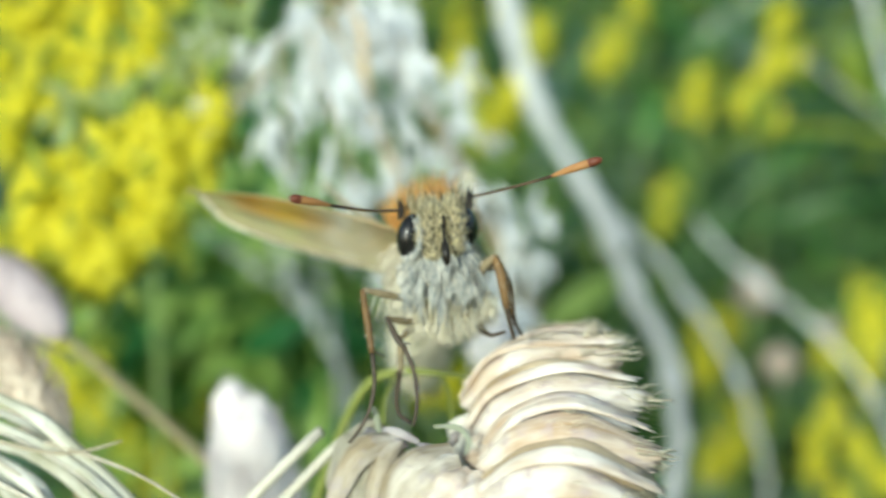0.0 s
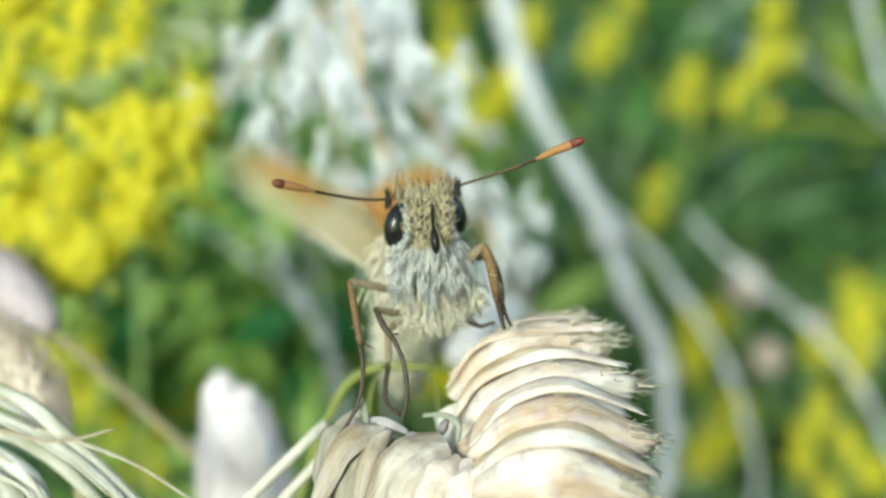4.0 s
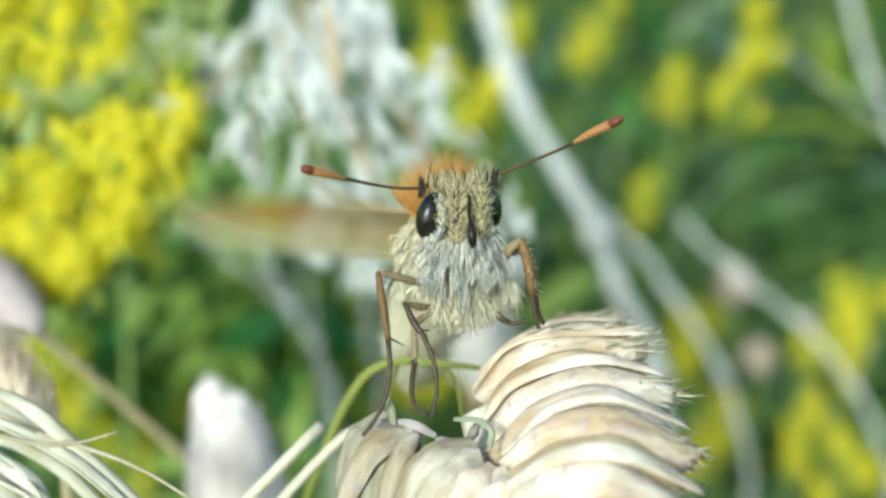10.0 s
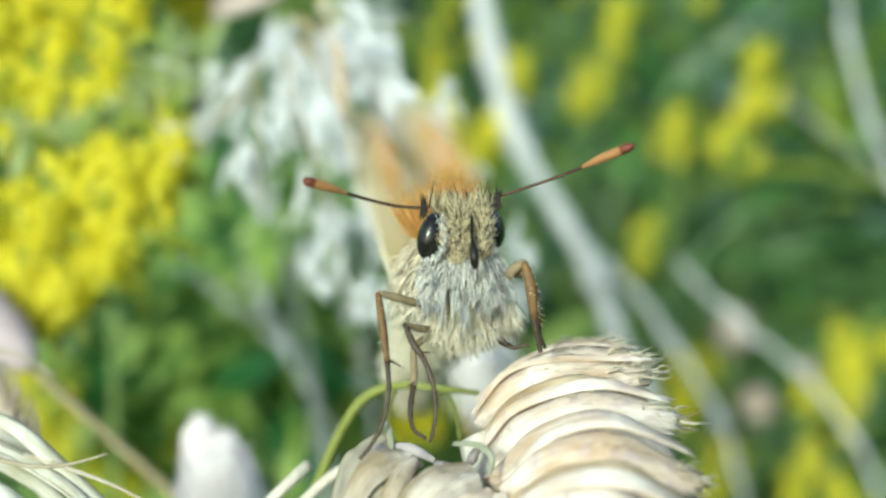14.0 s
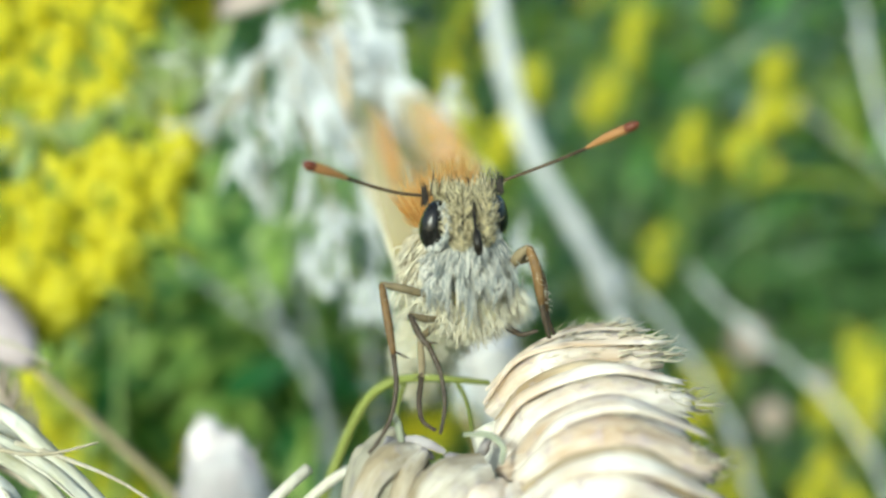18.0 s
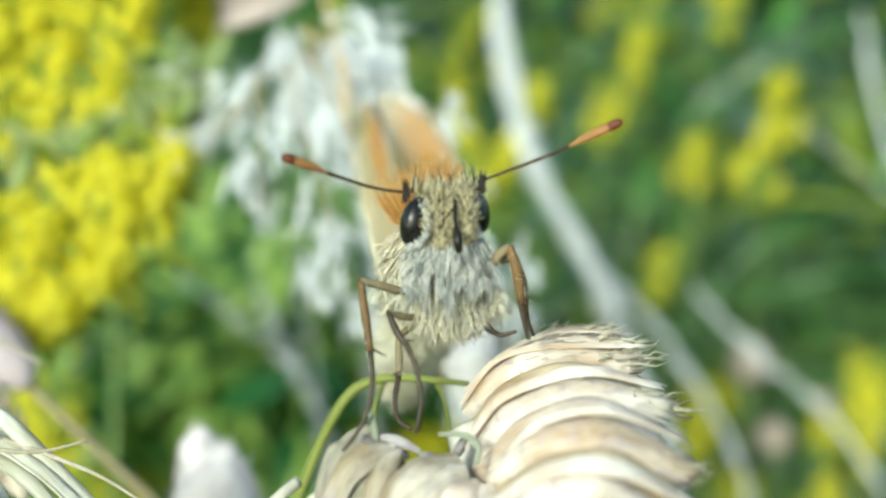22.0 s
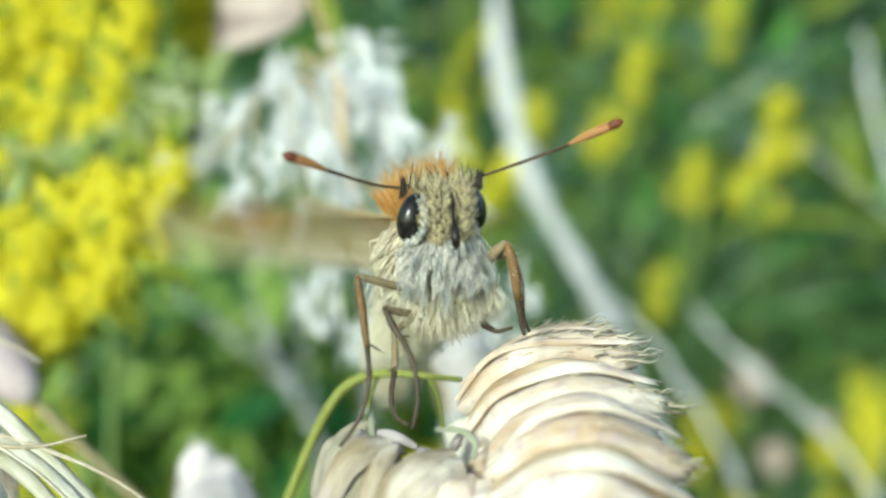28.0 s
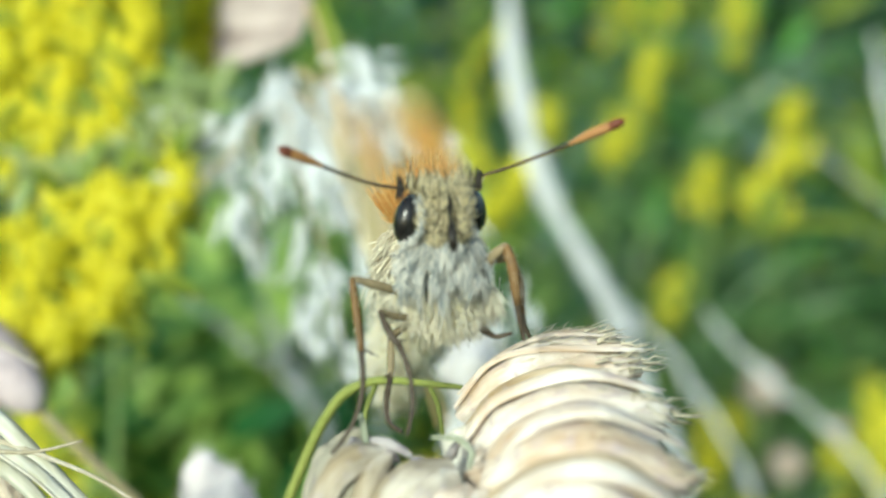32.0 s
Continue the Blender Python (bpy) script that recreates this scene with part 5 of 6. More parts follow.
    for at, rad in (((812, 386, 46.9), (0.00056, 0.0006, 0.00112)), ((855, 382, 46.9), (0.00034, 0.0005, 0.00105))):
        c = spot(*at)
        palp = part("palp", ball(c, rad, yaw, 12, 14, 0.1), "skin", head, "bristly tan palp")
        hairs, dark = [], []
        for i in range(1100):
            a, b = rnd.uniform(-1.6, 1.6), rnd.uniform(-1.35, 1.45)
            n = Vector((math.sin(a) * math.cos(b), -math.cos(a) * math.cos(b), math.sin(b)))
            p = c + yaw @ Vector((n.x * rad[0], n.y * rad[1], n.z * rad[2]))
            d = (yaw @ Vector((n.x * 0.7, n.y * 0.55, 0.75)) + jitter(0.22)).normalized()
            (dark if rnd.random() < 0.24 else hairs).append(hair(p, p + d * rnd.uniform(0.0002, 0.00045), 0.000021, jitter(0.00004)))
        part("palp_fur", joined(hairs), "face_hair", palp, "short upright tan and grey bristles")
        part("dark_bristles", joined(dark), "dark_hair", palp)
    tufts = []
    for _ in range(420):
        p = hc + yaw @ Vector((rnd.uniform(-0.0012, 0.0012), rnd.uniform(-0.0010, 0.0004), 0.0009 + rnd.uniform(-0.0003, 0.0002)))
        tufts.append(hair(p, p + Vector((rnd.gauss(0, 0.3), rnd.gauss(-0.15, 0.3), 1)).normalized() * rnd.uniform(0.0003, 0.0009), 0.00003, jitter(0.00006)))
    part("crown_fur", joined(tufts), "face_hair", head, "spiky tan crest between the antennae")
    spikes = []
    for at in ((752, 350, 47.0), (880, 336, 47.2)):
        spikes += [hair(spot(*at) + jitter(0.00008), spot(*at) + Vector((rnd.gauss(0, 0.00012), rnd.gauss(0, 0.0001), rnd.uniform(0.0004, 0.0009))), 0.00003) for _ in range(26)]
    for _ in range(24):
        p = hc + yaw @ Vector((rnd.choice((-1, 1)) * rnd.uniform(0.0002, 0.0013), rnd.uniform(-0.001, 0.0), 0.0010))
        spikes.append(hair(p, p + Vector((rnd.gauss(0, 0.35), rnd.gauss(-0.1, 0.3), 1)).normalized() * rnd.uniform(0.0006, 0.0012), 0.00003, jitter(0.00008)))
    part("dark_crest", joined(spikes), "dark_hair", head)
    part("proboscis", tube(curve_points([spot(835, 352, 46.3), spot(836, 385, 45.9), spot(839, 405, 45.6), spot(841, 430, 45.5), spot(841, 444, 45.8)], 14), [0.00005, 0.00006, 0.00007, 0.00006, 0.00006, 0.00007, 0.0001, 0.00014, 0.00017, 0.00018, 0.00018, 0.00017, 0.00015, 0.00011, 0.00004], 8), "tongue", head, "dark coiled tongue between the palps")
    # antennae
    feelers = {}
    for line, side in (([(755, 338, 47.5), (700, 336, 46.6), (630, 322, 45.6), (590, 311, 45.0), (540, 299, 44.4)], "left"), ([(868, 322, 47.6), (940, 296, 46.6), (1010, 268, 45.6), (1050, 248, 45.0), (1112, 220, 44.4)], "right")):
        pts = [p - spot(*line[0]) for p in curve_points([spot(*p) for p in line], 40)]
        shaft = part("antenna", tube(pts[:25], (0.000055, 0.00007), 8), "shaft", ob, "slender banded antenna with an orange club", own=Matrix.Translation(spot(*line[0]) - o))
        for i in range(2, 24, 1):
            part("band", tube([pts[i].lerp(pts[i + 1], 0.1), pts[i].lerp(pts[i + 1], 0.45)], (0.000066, 0.000066), 8), "ring", shaft)
        part("club", tube(pts[23:38], [0.00007, 0.00008, 0.00009, 0.0001, 0.00011, 0.000125, 0.00014, 0.00015, 0.00016, 0.00017, 0.000175, 0.00018, 0.00018, 0.00018, 0.00017], 10), "club", shaft, "orange antenna club")
        part("club_tip", tube(pts[36:], [0.00017, 0.00019, 0.00019, 0.00016, 0.00007], 10), "club_tip", shaft, "dark red club tip")
        feelers[side] = (shaft, spot(*line[0]) - o)

    # legs
    def leg(femur, tibia, tarsus, radii, spurs=(), hairy=0, shin="tibia"):
        f = [spot(*p) for p in femur]
        t = [spot(*p) for p in tibia]
        s = [spot(*p) for p in tarsus]
        lg = part("leg", tube(curve_points(f, 10), [radii[0] * (0.8 + 0.4 * math.sin(math.pi * i / 10)) for i in range(11)], 10), "femur", ob, "bent jointed leg, dark at the foot")
        part("tibia", tube(curve_points(t, 10), [radii[1] * (0.8 + 0.35 * math.sin(math.pi * i / 10)) for i in range(11)], 10), shin, lg, "slender shin")
        pts = curve_points(s, 20)
        part("tarsus", tube(pts, [radii[2] * (1 + 0.18 * (i % 4 == 0)) * (1 - 0.35 * i / 20) for i in range(21)], 8), "tarsus", lg, "dark foot joints")
        for e, z in spurs:
            part("spur", hair(spot(*e), spot(*z), 0.00005), "tarsus", lg)
        if hairy:
            tl, hs = curve_points(t, 20), []
            for _ in range(hairy):
                p = tl[rnd.randrange(20)]
                hs.append(hair(p, p + Vector((rnd.gauss(0.4, 0.8), rnd.gauss(0, 0.6), rnd.gauss(-0.7, 0.3))).normalized() * rnd.uniform(0.0002, 0.00045), 0.000014))
            part("leg_hair", joined(hs), "cream_hair", lg)

    leg([(755, 508, 48.6), (710, 495, 47.8), (672, 486, 47.2)], [(672, 486, 47.2), (680, 540, 46.9), (689, 608, 46.6)], [(689, 606, 46.6), (692, 660, 46.3), (682, 712, 46.0), (660, 752, 45.8), (642, 774, 45.7)], (0.00014, 0.00014, 0.00010), [((692, 602, 46.6), (720, 617, 46.3))], 46)
    leg([(782, 548, 48.6), (748, 548, 47.6), (719, 540, 46.8)], [(719, 540, 46.8), (735, 575, 46.5), (752, 598, 46.3)], [(751, 596, 46.3), (768, 640, 46.1), (774, 690, 45.9), (769, 728, 45.8), (764, 745, 45.8)], (0.00012, 0.00012, 0.0001), [((748, 588, 46.3), (766, 590, 46.1))], 20, "tarsus")
    leg([(760, 560, 49.5), (745, 570, 49.2), (733, 582, 48.8)], [(733, 580, 48.8), (735, 620, 48.2), (734, 650, 47.8)], [(734, 648, 47.8), (729, 690, 47.2), (735, 722, 46.8), (756, 738, 46.5)], (0.00012, 0.00013, 0.00011), [((736, 640, 47.8), (720, 650, 47.6))], 14, "femur")
    leg([(885, 480, 48.2), (905, 448, 47.4), (926, 432, 46.9)], [(926, 432, 46.9), (937, 470, 46.8), (944, 530, 46.9)], [(943, 524, 46.9), (948, 555, 47.0), (955, 588, 47.1)], (0.00017, 0.00018, 0.00012), [], 150)
    leg([(900, 455, 48.6), (918, 450, 48.0), (930, 445, 47.6)], [(930, 445, 47.6), (945, 490, 47.6), (950, 540, 47.8)], [(950, 536, 47.8), (954, 560, 48.2), (962, 580, 48.6)], (0.00016, 0.00016, 0.0001), [], 80)
    leg([(868, 520, 49.4), (872, 535, 49.2), (876, 550, 49.0)], [(876, 550, 49.0), (884, 565, 48.8), (895, 575, 48.6)], [(895, 575, 48.6), (908, 580, 48.4), (925, 576, 48.3), (934, 574, 48.3)], (0.00013, 0.00013, 0.00010), [((890, 570, 48.6), (906, 574, 48.2))], 10, "tarsus")

    # wings
    wings = {}
    for side, mirror in (("left", True), ("right", False)):
        wings["fore", side] = build_wing("forewing", "translucent buff forewing with an orange flush and a pale fringe", ob, 0.0126, fore_lead, fore_chord, mirror, "forewing")
        wings["hind", side] = build_wing("hindwing", "pale cream translucent hindwing with a fine fringe", ob, 0.0090, hind_lead, hind_chord, mirror, "hindwing")
    hinge = {"left": spot(748, 384, 51.0) - o, "right": spot(884, 386, 51.0) - o}
    return ob, wings, hinge, feelers


def wing_pose(kind, side, hinge, rise, sweep):
    """rise: degrees above level; sweep: degrees backwards."""
    k = 1 if side == "right" else -1
    p = hinge[side] + (Vector((-0.0004, 0.0016, -0.0003)) if kind == "hind" else Vector((0, 0, 0)))
    lag, back, dip = (0, 0, 25 + 14 * min(1.0, max(0.0, -rise / 8))) if kind == "fore" else (16 + 8 * max(0.0, math.cos(radians(rise))), 40, 8)
    if side == "right":
        # resting half open, this wing is drawn back behind the body
        back += 42 * min(1.0, max(0.0, (rise + 3) / 8)) * min(1.0, max(0.0, (48 - rise) / 15))
    if rise < 0:
        rise *= 2.0
    rise = rise + 9 + 4 * min(1.0, max(0.0, (rise - 20) / 40)) if side == "right" else rise * 1.2 + 2 - 6 * min(1.0, max(0.0, rise / 6)) * min(1.0, max(0.0, (40 - rise) / 20)) - 7 * max(0.0, math.sin(radians(rise)))
    aside = YAW + ((-9 if kind == "hind" else 1) if side == "left" else 5) * max(0.0, math.sin(radians(rise)))
    turn = pose(0, 0, 0, 0, 0, aside) @ pose(0, 0, 0, 0, -k * (rise + lag), 0) @ pose(0, 0, 0, 0, 0, k * min(78.0 if kind == "fore" else 58.0, sweep + back)) @ pose(0, 0, 0, -dip * max(0.0, math.cos(radians(rise))), 0, 0)
    return Matrix.Translation(p) @ turn


build_ground()
spray = build_sprays()
build_dry_stems()
plume, lilac = build_plume()
pale, grey, tan = build_ears()
awned = build_awned_grass()
build_cut_stalks()
seed_head, green = build_seed_head()
butterfly, wings, hinge, feelers = build_butterfly()
build_meadow()


# ---- what moves ----
def swaying(ob, rows):
    walk(ob, [(t, STAGE @ m @ Matrix.Translation(ANCHOR[ob])) for t, m in rows])


def motions():
    # the seed head and its rider rock in the breeze
    breeze = [
        (0.0, pose(-0.003180, 0.000717, -0.000257, -0.870, -1.385, -2.895)),
        (0.5, pose(-0.001555, 0.000491, 0.000022, -1.369, -0.718, -2.238)),
        (1.0, pose(-0.002611, 0.000515, 0.000223, -1.497, -0.709, -2.296)),
        (1.5, pose(-0.002956, 0.000536, 0.000025, -1.260, -1.405, -1.965)),
        (2.0, pose(-0.003445, 0.000462, 0.000199, -1.928, -1.279, -1.936)),
        (2.5, pose(-0.003481, 0.000720, 0.000993, -2.218, -3.240, -1.682)),
        (3.0, pose(-0.003308, 0.000525, 0.000698, -1.933, -2.552, -1.440)),
        (3.5, pose(-0.003371, 0.000814, 0.001442, -3.004, -2.583, -1.806)),
        (5.5, pose(-0.003061, 0.000390, -0.000322, -0.167, -2.056, -1.677)),
        (6.0, pose(-0.002636, 0.000307, -0.000189, -0.643, -1.820, -1.416)),
        (6.5, pose(-0.002656, 0.000383, -0.000187, -0.477, -2.307, -1.646)),
        (7.0, pose(-0.001701, -0.000181, 0.000461, -1.338, 0.002, -0.673)),
        (7.5, pose(-0.001599, -0.000507, 0.000586, -1.556, 0.927, -0.450)),
        (8.0, pose(-0.002073, -0.000510, 0.000317, -1.115, 0.361, -1.400)),
        (8.5, pose(-0.001715, -0.000464, 0.000385, -1.348, 0.407, -1.066)),
        (9.0, pose(-0.001500, -0.000555, -0.000243, -0.471, -0.194, -1.428)),
        (9.5, pose(-0.001410, -0.000650, 0.000247, -0.613, -0.539, -1.256)),
        (10.0, pose(-0.000967, -0.000570, -0.000003, -0.883, 0.329, -0.905)),
        (10.5, pose(-0.000774, -0.000743, -0.000065, -0.750, -0.155, -0.870)),
        (11.0, pose(-0.001247, -0.000938, -0.000083, -0.597, -0.274, -1.119)),
        (11.5, pose(-0.000676, -0.000761, -0.000231, -0.104, -0.454, -0.748)),
        (12.0, pose(-0.000597, -0.000924, 0.000595, -1.352, 1.270, -1.251)),
        (12.5, pose(0.000234, -0.000688, -0.000159, -0.103, 0.374, -0.192)),
        (13.0, pose(-0.000046, -0.000357, 0.000411, -0.491, -0.180, -0.056)),
        (13.5, pose(-0.000457, -0.000383, 0.000001, -0.352, -0.230, -0.714)),
        (14.0, pose(-0.000346, -0.000642, 0.000153, -0.384, 0.338, -0.609)),
        (14.5, pose(-0.000462, -0.000424, -0.000267, 0.021, 0.320, -0.523)),
        (16.5, pose(0.000008, -0.001021, 0.000191, -0.191, 0.385, -0.101)),
        (17.0, pose(0.000252, -0.000829, 0.000339, 0.170, -0.955, 0.363)),
        (17.5, pose(-0.000848, -0.000922, 0.000754, -0.156, -3.116, -1.094)),
        (18.0, pose(-0.000295, -0.000871, 0.000059, 0.319, -2.304, -0.646)),
        (18.5, pose(0.000342, -0.001032, 0.000163, 0.104, -2.063, 0.126)),
        (19.0, pose(-0.001646, -0.000659, -0.000221, 0.738, -2.314, -1.219)),
        (19.5, pose(-0.000172, -0.000903, 0.000407, 0.249, -1.273, -0.105)),
        (20.0, pose(-0.001950, -0.000278, 0.000011, 0.197, -1.532, -1.427)),
        (20.5, pose(-0.001650, -0.000239, -0.000482, 1.489, -1.572, -1.151)),
        (21.0, pose(-0.000724, -0.000736, -0.000435, 1.531, -1.562, -0.364)),
        (21.5, pose(-0.001287, -0.000544, 0.000193, 0.933, -2.071, -0.697)),
        (22.0, pose(-0.000338, -0.000660, 0.000218, 0.696, -1.586, -0.121)),
        (22.5, pose(-0.000553, -0.000624, 0.000483, 0.601, -1.570, -0.204)),
        (23.0, pose(-0.001656, -0.001076, 0.000776, 0.130, -2.025, -1.674)),
        (23.5, pose(-0.001676, -0.000930, 0.000934, 0.346, -2.808, -1.703)),
        (24.0, pose(-0.001235, -0.000815, 0.000471, 0.809, -1.809, -1.246)),
        (24.5, pose(-0.001416, -0.000777, 0.000353, 1.002, -1.982, -1.417)),
        (25.0, pose(-0.001727, -0.000568, 0.000560, 1.239, -1.703, -1.340)),
        (25.5, pose(-0.001732, -0.000357, 0.000826, 0.865, -1.600, -1.599)),
        (27.5, pose(0.000516, 0.000240, -0.000108, 1.886, 0.218, 0.785)),
        (28.0, pose(0.000685, 0.000320, 0.000149, 1.768, -1.378, 1.082)),
        (28.5, pose(0.000469, 0.000423, -0.000162, 1.676, -0.462, 1.190)),
        (29.0, pose(-0.000846, 0.000542, 0.000164, 1.856, -1.251, -0.309)),
        (29.5, pose(-0.001045, 0.000137, 0.000444, 1.426, -0.637, -0.127)),
        (30.0, pose(-0.001266, -0.000049, -0.000009, 1.642, -1.172, -0.110)),
        (30.5, pose(-0.001576, -0.000164, -0.000124, 1.689, -1.231, -0.204)),
        (31.0, pose(-0.001238, -0.000448, -0.000351, 1.988, -1.251, 0.111)),
        (31.5, pose(-0.000883, -0.000749, 0.000341, 1.662, -1.116, 0.521)),
        (32.0, pose(-0.001037, -0.000486, 0.000841, 1.182, -1.058, 0.193)),
    ]
    for ob in (seed_head, butterfly, green):
        swaying(ob, breeze)
    swaying(spray, [
        (0.0, pose(0.00128, 0, 0.00043)),
        (1.0, pose(0.00082, 0, 0.00023)),
        (2.0, pose(0.00058, 0, 0.00009)),
        (3.0, pose(0.00032, 0, 0.00017)),
        (6.0, pose(0.00029, 0, 0.00007)),
        (7.0, pose(0.00025, 0, -0.00006)),
        (8.0, pose(0.00022, 0, -0.00007)),
        (9.0, pose(0.00009, 0, -0.00007)),
        (10.0, pose(0.00031, 0, -0.00021)),
        (11.0, pose(-0.00005, 0, -0.00008)),
        (12.0, pose(-0.00009, 0, -0.00010)),
        (13.0, pose(0.00000, 0, -0.00000)),
        (14.0, pose(-0.00006, 0, -0.00009)),
        (17.0, pose(-0.00054, 0, -0.00009)),
        (18.0, pose(-0.00028, 0, -0.00015)),
        (19.0, pose(-0.00067, 0, -0.00007)),
        (20.0, pose(-0.00072, 0, -0.00017)),
        (21.0, pose(-0.00054, 0, -0.00016)),
        (22.0, pose(-0.00043, 0, -0.00016)),
        (23.0, pose(-0.00069, 0, -0.00017)),
        (24.0, pose(-0.00051, 0, -0.00022)),
        (25.0, pose(-0.00074, 0, -0.00007)),
        (28.0, pose(-0.00018, 0, -0.00002)),
        (29.0, pose(-0.00017, 0, -0.00003)),
        (30.0, pose(-0.00032, 0, -0.00009)),
        (31.0, pose(-0.00071, 0, -0.00054)),
        (32.0, pose(-0.00075, 0, -0.00036)),
    ])
    swaying(pale, [
        (0.0, pose(0.00044, 0, 0.00001)),
        (1.0, pose(0.00021, 0, 0.00003)),
        (2.0, pose(-0.00012, 0, -0.00010)),
        (3.0, pose(-0.00011, 0, -0.00009)),
        (6.0, pose(-0.00012, 0, -0.00008)),
        (7.0, pose(-0.00015, 0, -0.00012)),
        (8.0, pose(-0.00023, 0, -0.00007)),
        (9.0, pose(-0.00012, 0, -0.00009)),
        (10.0, pose(-0.00009, 0, -0.00010)),
        (11.0, pose(-0.00017, 0, -0.00014)),
        (12.0, pose(-0.00006, 0, -0.00018)),
        (13.0, pose(0.00000, 0, -0.00000)),
        (14.0, pose(-0.00005, 0, -0.00010)),
        (17.0, pose(-0.00002, 0, -0.00003)),
        (18.0, pose(0.00010, 0, -0.00005)),
        (19.0, pose(-0.00012, 0, -0.00003)),
        (20.0, pose(-0.00015, 0, -0.00004)),
        (21.0, pose(0.00000, 0, 0.00003)),
        (22.0, pose(0.00011, 0, 0.00010)),
        (23.0, pose(-0.00004, 0, -0.00003)),
        (24.0, pose(0.00010, 0, -0.00000)),
        (25.0, pose(0.00001, 0, 0.00020)),
        (28.0, pose(0.00050, 0, 0.00035)),
        (29.0, pose(0.00050, 0, 0.00038)),
        (30.0, pose(0.00017, 0, 0.00045)),
        (31.0, pose(-0.00004, 0, 0.00011)),
        (32.0, pose(-0.00016, 0, 0.00040)),
    ])
    swaying(grey, [
        (0.0, pose(0.00008, 0, 0.00007)),
        (1.0, pose(-0.00017, 0, 0.00003)),
        (2.0, pose(-0.00048, 0, 0.00000)),
        (3.0, pose(-0.00046, 0, -0.00022)),
        (6.0, pose(-0.00034, 0, -0.00009)),
        (7.0, pose(-0.00048, 0, 0.00005)),
        (8.0, pose(-0.00045, 0, -0.00003)),
        (9.0, pose(-0.00034, 0, 0.00006)),
        (10.0, pose(-0.00029, 0, 0.00003)),
        (11.0, pose(-0.00036, 0, 0.00002)),
        (12.0, pose(-0.00023, 0, 0.00007)),
        (13.0, pose(-0.00000, 0, -0.00000)),
        (14.0, pose(-0.00013, 0, 0.00002)),
        (17.0, pose(-0.00015, 0, 0.00000)),
        (18.0, pose(-0.00036, 0, 0.00028)),
        (19.0, pose(-0.00030, 0, -0.00008)),
        (25.0, pose(0.00029, 0, -0.00044)),
        (28.0, pose(0.00065, 0, -0.00006)),
        (29.0, pose(0.00058, 0, 0.00000)),
        (30.0, pose(0.00031, 0, -0.00016)),
        (31.0, pose(0.00046, 0, -0.00114)),
        (32.0, pose(0.00015, 0, -0.00016)),
    ])
    swaying(awned, [
        (0.0, pose(-0.00050, 0, -0.00092)),
        (6.0, pose(-0.00098, 0, -0.00072)),
        (9.0, pose(-0.00046, 0, -0.00066)),
        (11.0, pose(-0.00025, 0, -0.00065)),
        (13.0, pose(-0.00000, 0, -0.00000)),
        (14.0, pose(-0.00011, 0, -0.00013)),
        (17.0, pose(-0.00031, 0, 0.00035)),
        (19.0, pose(-0.00040, 0, 0.00040)),
        (23.0, pose(-0.00022, 0, 0.00103)),
        (28.0, pose(0.00012, 0, 0.00184)),
        (32.0, pose(-0.00077, 0, 0.00203)),
    ])
    for ob in (plume, lilac):
        swaying(ob, [
        (0.0, pose(0.00057, 0, 0.00017)),
        (6.0, pose(-0.00027, 0, -0.00011)),
        (9.0, pose(-0.00077, 0, -0.00045)),
        (13.0, pose(0.00000, 0, -0.00000)),
        (19.0, pose(-0.00040, 0, 0.00050)),
        (23.0, pose(-0.00031, 0, 0.00031)),
        (28.0, pose(-0.00029, 0, -0.00007)),
        (32.0, pose(-0.00138, 0, -0.00094)),
        ])
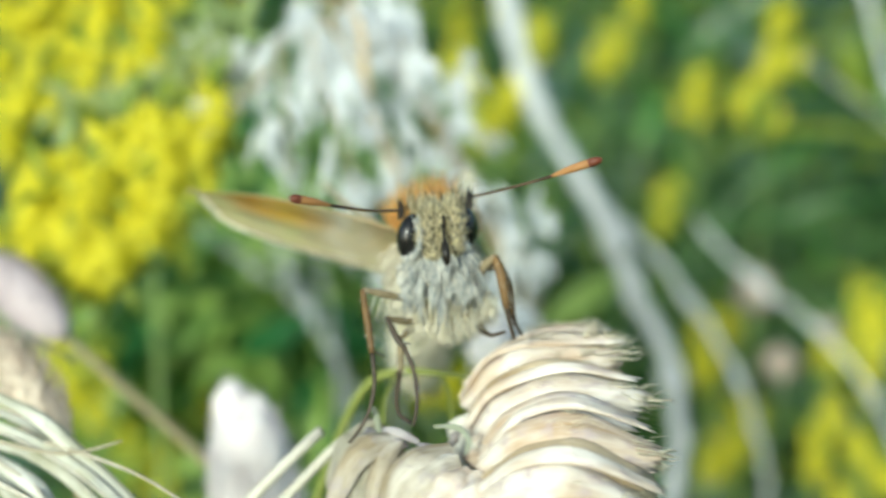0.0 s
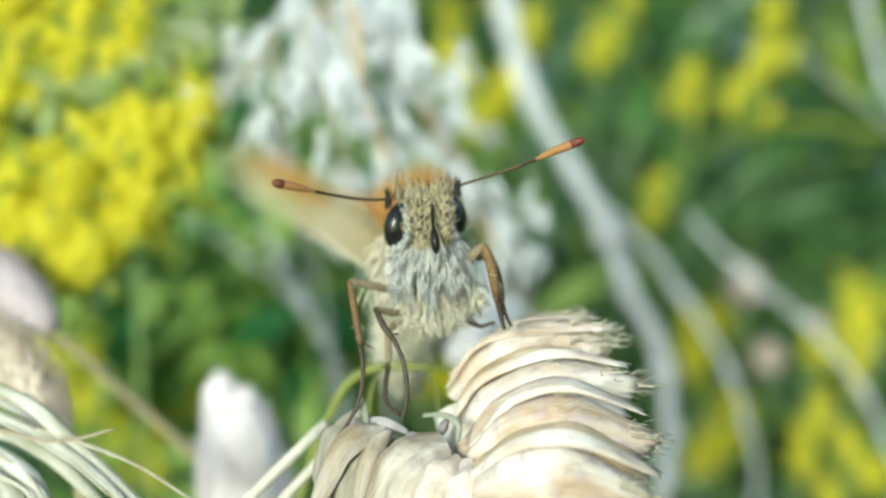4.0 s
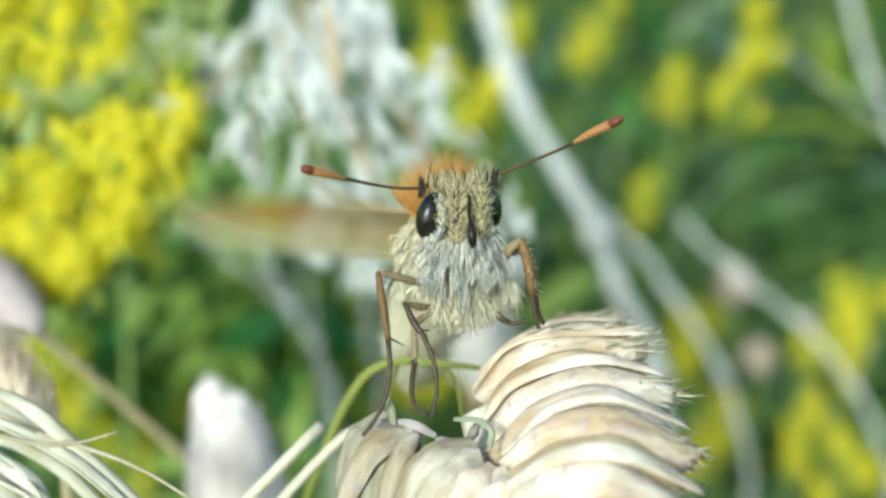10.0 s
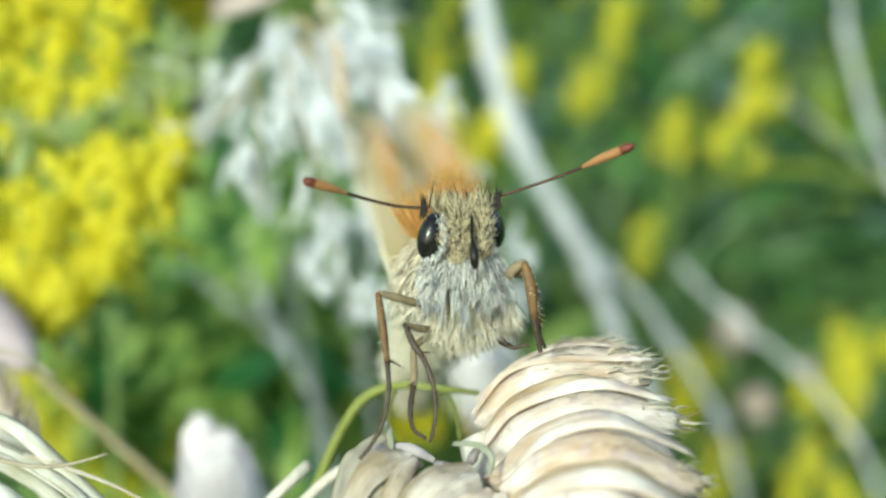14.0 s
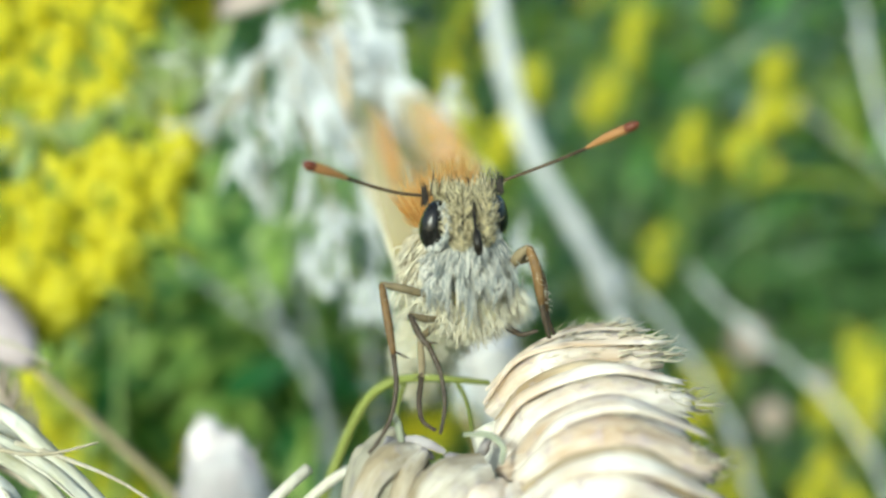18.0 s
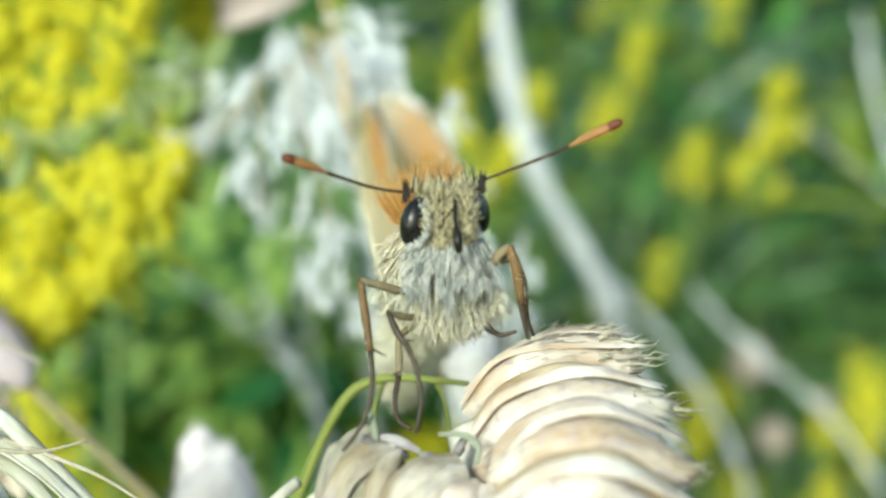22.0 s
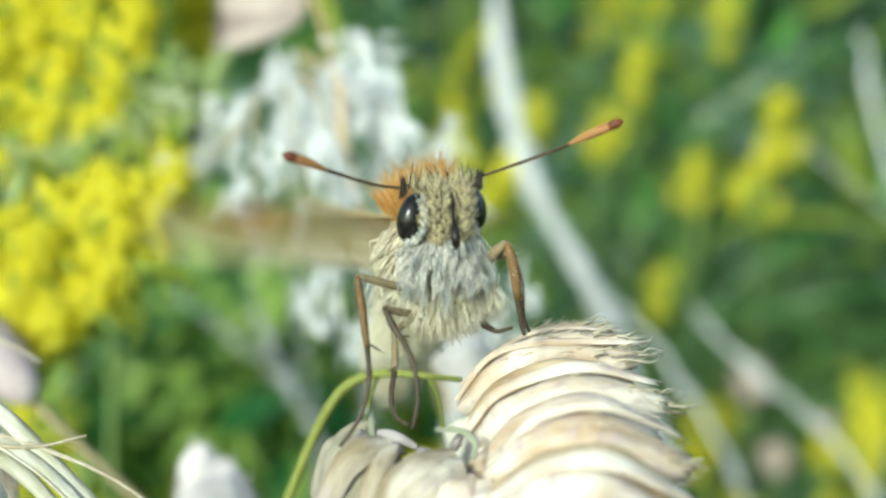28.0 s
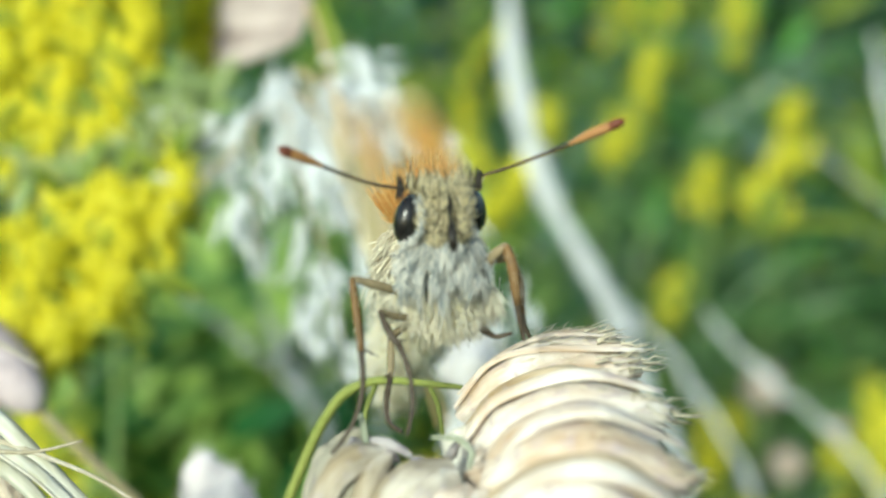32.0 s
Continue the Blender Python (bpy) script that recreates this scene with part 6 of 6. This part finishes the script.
    # the antennae feel about: seconds and degrees of turn at the root
    for side, turns in (
        ("left", [(0, 1.3, -0.7, 5.8), (1, 1.0, 0.3, 8.2), (2, 1.2, 0.0, 8.3), (3, 0.8, 0.0, 5.3), (6, -0.8, 1.4, 1.2), (7, -0.0, 0.3, 1.3), (8, 0.9, -1.0, 1.6), (9, -0.1, 0.1, -0.3), (10, 0.0, 0.0, 0.4), (11, 0.4, -0.7, -0.6), (12, -1.0, 1.2, -0.9), (13, 0.3, -0.1, 1.4), (14, -1.0, 1.5, 0.7), (14.5, -0.5, 1.1, 2.0), (16.5, -0.4, 1.2, 2.9), (17, -2.5, 4.7, 3.8), (18, -2.5, 4.1, 2.2), (19, -3.1, 5.1, 2.4), (20, -0.6, 2.2, 5.6), (21, -2.5, 4.3, 2.5), (22, -2.5, 4.0, 1.6), (23, -2.1, 4.9, 6.3), (24, -2.4, 5.3, 5.9), (25, -1.7, 4.1, 6.0), (28, -1.5, 3.2, 3.8), (29, -1.5, 3.7, 5.9), (30, -2.3, 4.7, 5.0), (31, -2.0, 4.2, 4.9), (32, -1.8, 4.2, 5.7)]),
        ("right", [(0, 1.0, 7.0, 11.1), (1, 1.3, 4.9, 5.6), (2, -0.2, 4.2, 8.1), (3, 1.5, 5.0, 5.3), (6, -0.1, 2.6, 4.8), (7, -1.0, -0.5, 1.6), (8, 0.6, -0.2, -1.9), (9, -0.4, -0.4, 0.5), (10, -0.0, -0.4, -0.7), (11, -0.7, -0.2, 1.5), (12, -0.7, -0.2, 1.4), (13, 0.9, 0.6, -1.3), (14, 0.2, 1.6, 2.2), (17, -1.2, 1.8, 6.2), (18, -0.3, 1.9, 4.1), (19, -1.2, 1.5, 5.6), (20, -0.2, 2.7, 5.4), (21, -0.9, 2.0, 5.9), (22, -1.2, 1.3, 5.2), (23, -1.8, 2.9, 9.6), (24, -1.4, 3.4, 9.7), (25, 1.0, 3.3, 3.3), (28, -1.5, 2.0, 7.3), (29, -0.0, 2.7, 4.8), (30, -0.2, 3.4, 6.5), (31, -1.3, 2.4, 7.5), (32, -0.3, 2.2, 4.4)]),
    ):
        shaft, root = feelers[side]
        walk(shaft, [(t, pose(*root, a, b, c)) for t, a, b, c in turns])
    # wing beats: seconds and degrees above level
    rows = [
        (0, 18), (0.2, 24), (0.4, 60), (0.6, 75), (0.8, 60), (1, 58), (1.2, 80), (1.4, 20), (1.6, 16), (1.8, 82), (2, 42), (2.2, 82),
        (2.4, 58), (2.6, 45), (2.8, 70), (3, 16), (3.2, 82), (3.4, 70), (3.6, 75), (3.9, 12), (4.2, 80), (4.5, 55), (4.8, 10), (5.1, 78),
        (5.4, 78), (5.6, 80), (5.8, 78), (6, 70), (6.2, 83), (6.4, 2), (6.6, 83), (6.8, 5), (7, 40), (7.2, 82), (7.4, 20), (7.6, 75),
        (7.8, 82), (8, 8), (8.2, 52), (8.4, 83), (8.6, 80), (8.8, 46), (9, 40), (9.2, 5), (9.4, 10), (9.6, 8), (9.8, 10), (10, 7),
        (10.2, 30), (10.4, 15), (10.6, 38), (10.8, 82), (11, 76), (11.2, 15), (11.4, 5), (11.6, 76), (11.8, 65), (12, 80), (12.2, 80), (12.4, 80),
        (12.6, 80), (12.8, 78), (13, 66), (13.2, 5), (13.4, 78), (13.5, 40), (13.6, 75), (13.8, 80), (14, 76), (14.2, 72), (14.4, 10), (14.7, 70),
        (15, 80), (15.3, 8), (15.6, 60), (15.9, 80), (16.2, 20), (16.4, 40), (16.6, 60), (16.8, 72), (17, 56), (17.2, 62), (17.4, 80), (17.6, 2),
        (17.8, 30), (18, 76), (18.2, 25), (18.4, -8), (18.6, 5), (18.8, 30), (19, 78), (19.2, 3), (19.4, 12), (19.6, 0), (19.8, 0), (20, 11),
        (20.2, 5), (20.4, 9), (20.6, 22), (20.8, 70), (21, 70), (21.2, 76), (21.4, 78), (21.6, 80), (21.8, 78), (22, 79), (22.2, 78), (22.4, -3),
        (22.6, 3), (22.8, 64), (23, 56), (23.2, -10), (23.4, 10), (23.6, 25), (23.8, 3), (24, 74), (24.2, -2), (24.4, 10), (24.6, 77), (24.8, 74),
        (25, -4), (25.2, 1), (25.4, 78), (25.7, 75), (26, 0), (26.3, 70), (26.6, 78), (26.9, 5), (27.2, 60), (27.4, 0), (27.5, -8), (27.6, 40),
        (27.7, 40), (27.8, -4), (28, 6), (28.2, 78), (28.4, 61), (28.6, 61), (28.8, -8), (29, 60), (29.2, 0), (29.4, 45), (29.6, -5), (29.8, 5),
        (30, 72), (30.2, 70), (30.4, 0), (30.6, 40), (30.8, 70), (31, 78), (31.2, -4), (31.4, -4), (31.6, 15), (31.8, 78), (32, 76),
    ]
    # moments of a fast shiver, between two of which the wing is seen only as a haze
    fast = {0.4: 30, 0.8: 30, 1.0: 30, 1.6: 14, 2.0: 30, 2.6: 30, 2.8: 24, 3.0: 10, 3.4: 24, 6.0: 30, 7.0: 30, 7.4: 16, 8.8: 30, 9.0: 30, 10.0: 9, 10.2: 26, 10.4: 12, 10.6: 26, 11.8: 30, 13.0: 30, 14.0: 16,
            17.8: 26, 18.2: 20, 18.8: 26, 19.4: 14, 20.6: 18, 20.8: 24, 21.0: 18, 23.4: 14, 23.6: 22, 24.4: 14, 24.8: 16, 28.0: 10, 28.8: 12, 29.0: 26, 29.2: 10, 29.4: 28, 29.8: 12, 30.4: 12, 31.6: 14}
    beat = []
    for i, (t, e) in enumerate(rows):
        shiver = fast[t] if t in fast else 9 if e > 65 else 0
        if shiver and 0 < t < 32:
            beat += [(t - 2 / FPS, e), (t - 1 / FPS, e - shiver), (t, e), (t + 1 / FPS, min(84, e + shiver)), (t + 2 / FPS, e)]
            continue
        if t == 32:
            beat += [(t - 2 / FPS, e), (t - 1 / FPS, e - 14)]
        elif i and abs(e - rows[i - 1][1]) > 55:
            beat.append(((t + rows[i - 1][0]) / 2, (e + rows[i - 1][1]) / 2))
        beat.append((t, e))
    for (kind, side), w in wings.items():
        walk(w, [(t, wing_pose(kind, side, hinge, e, 27 + 24 * max(0.0, e) / 80)) for t, e in beat])


motions()
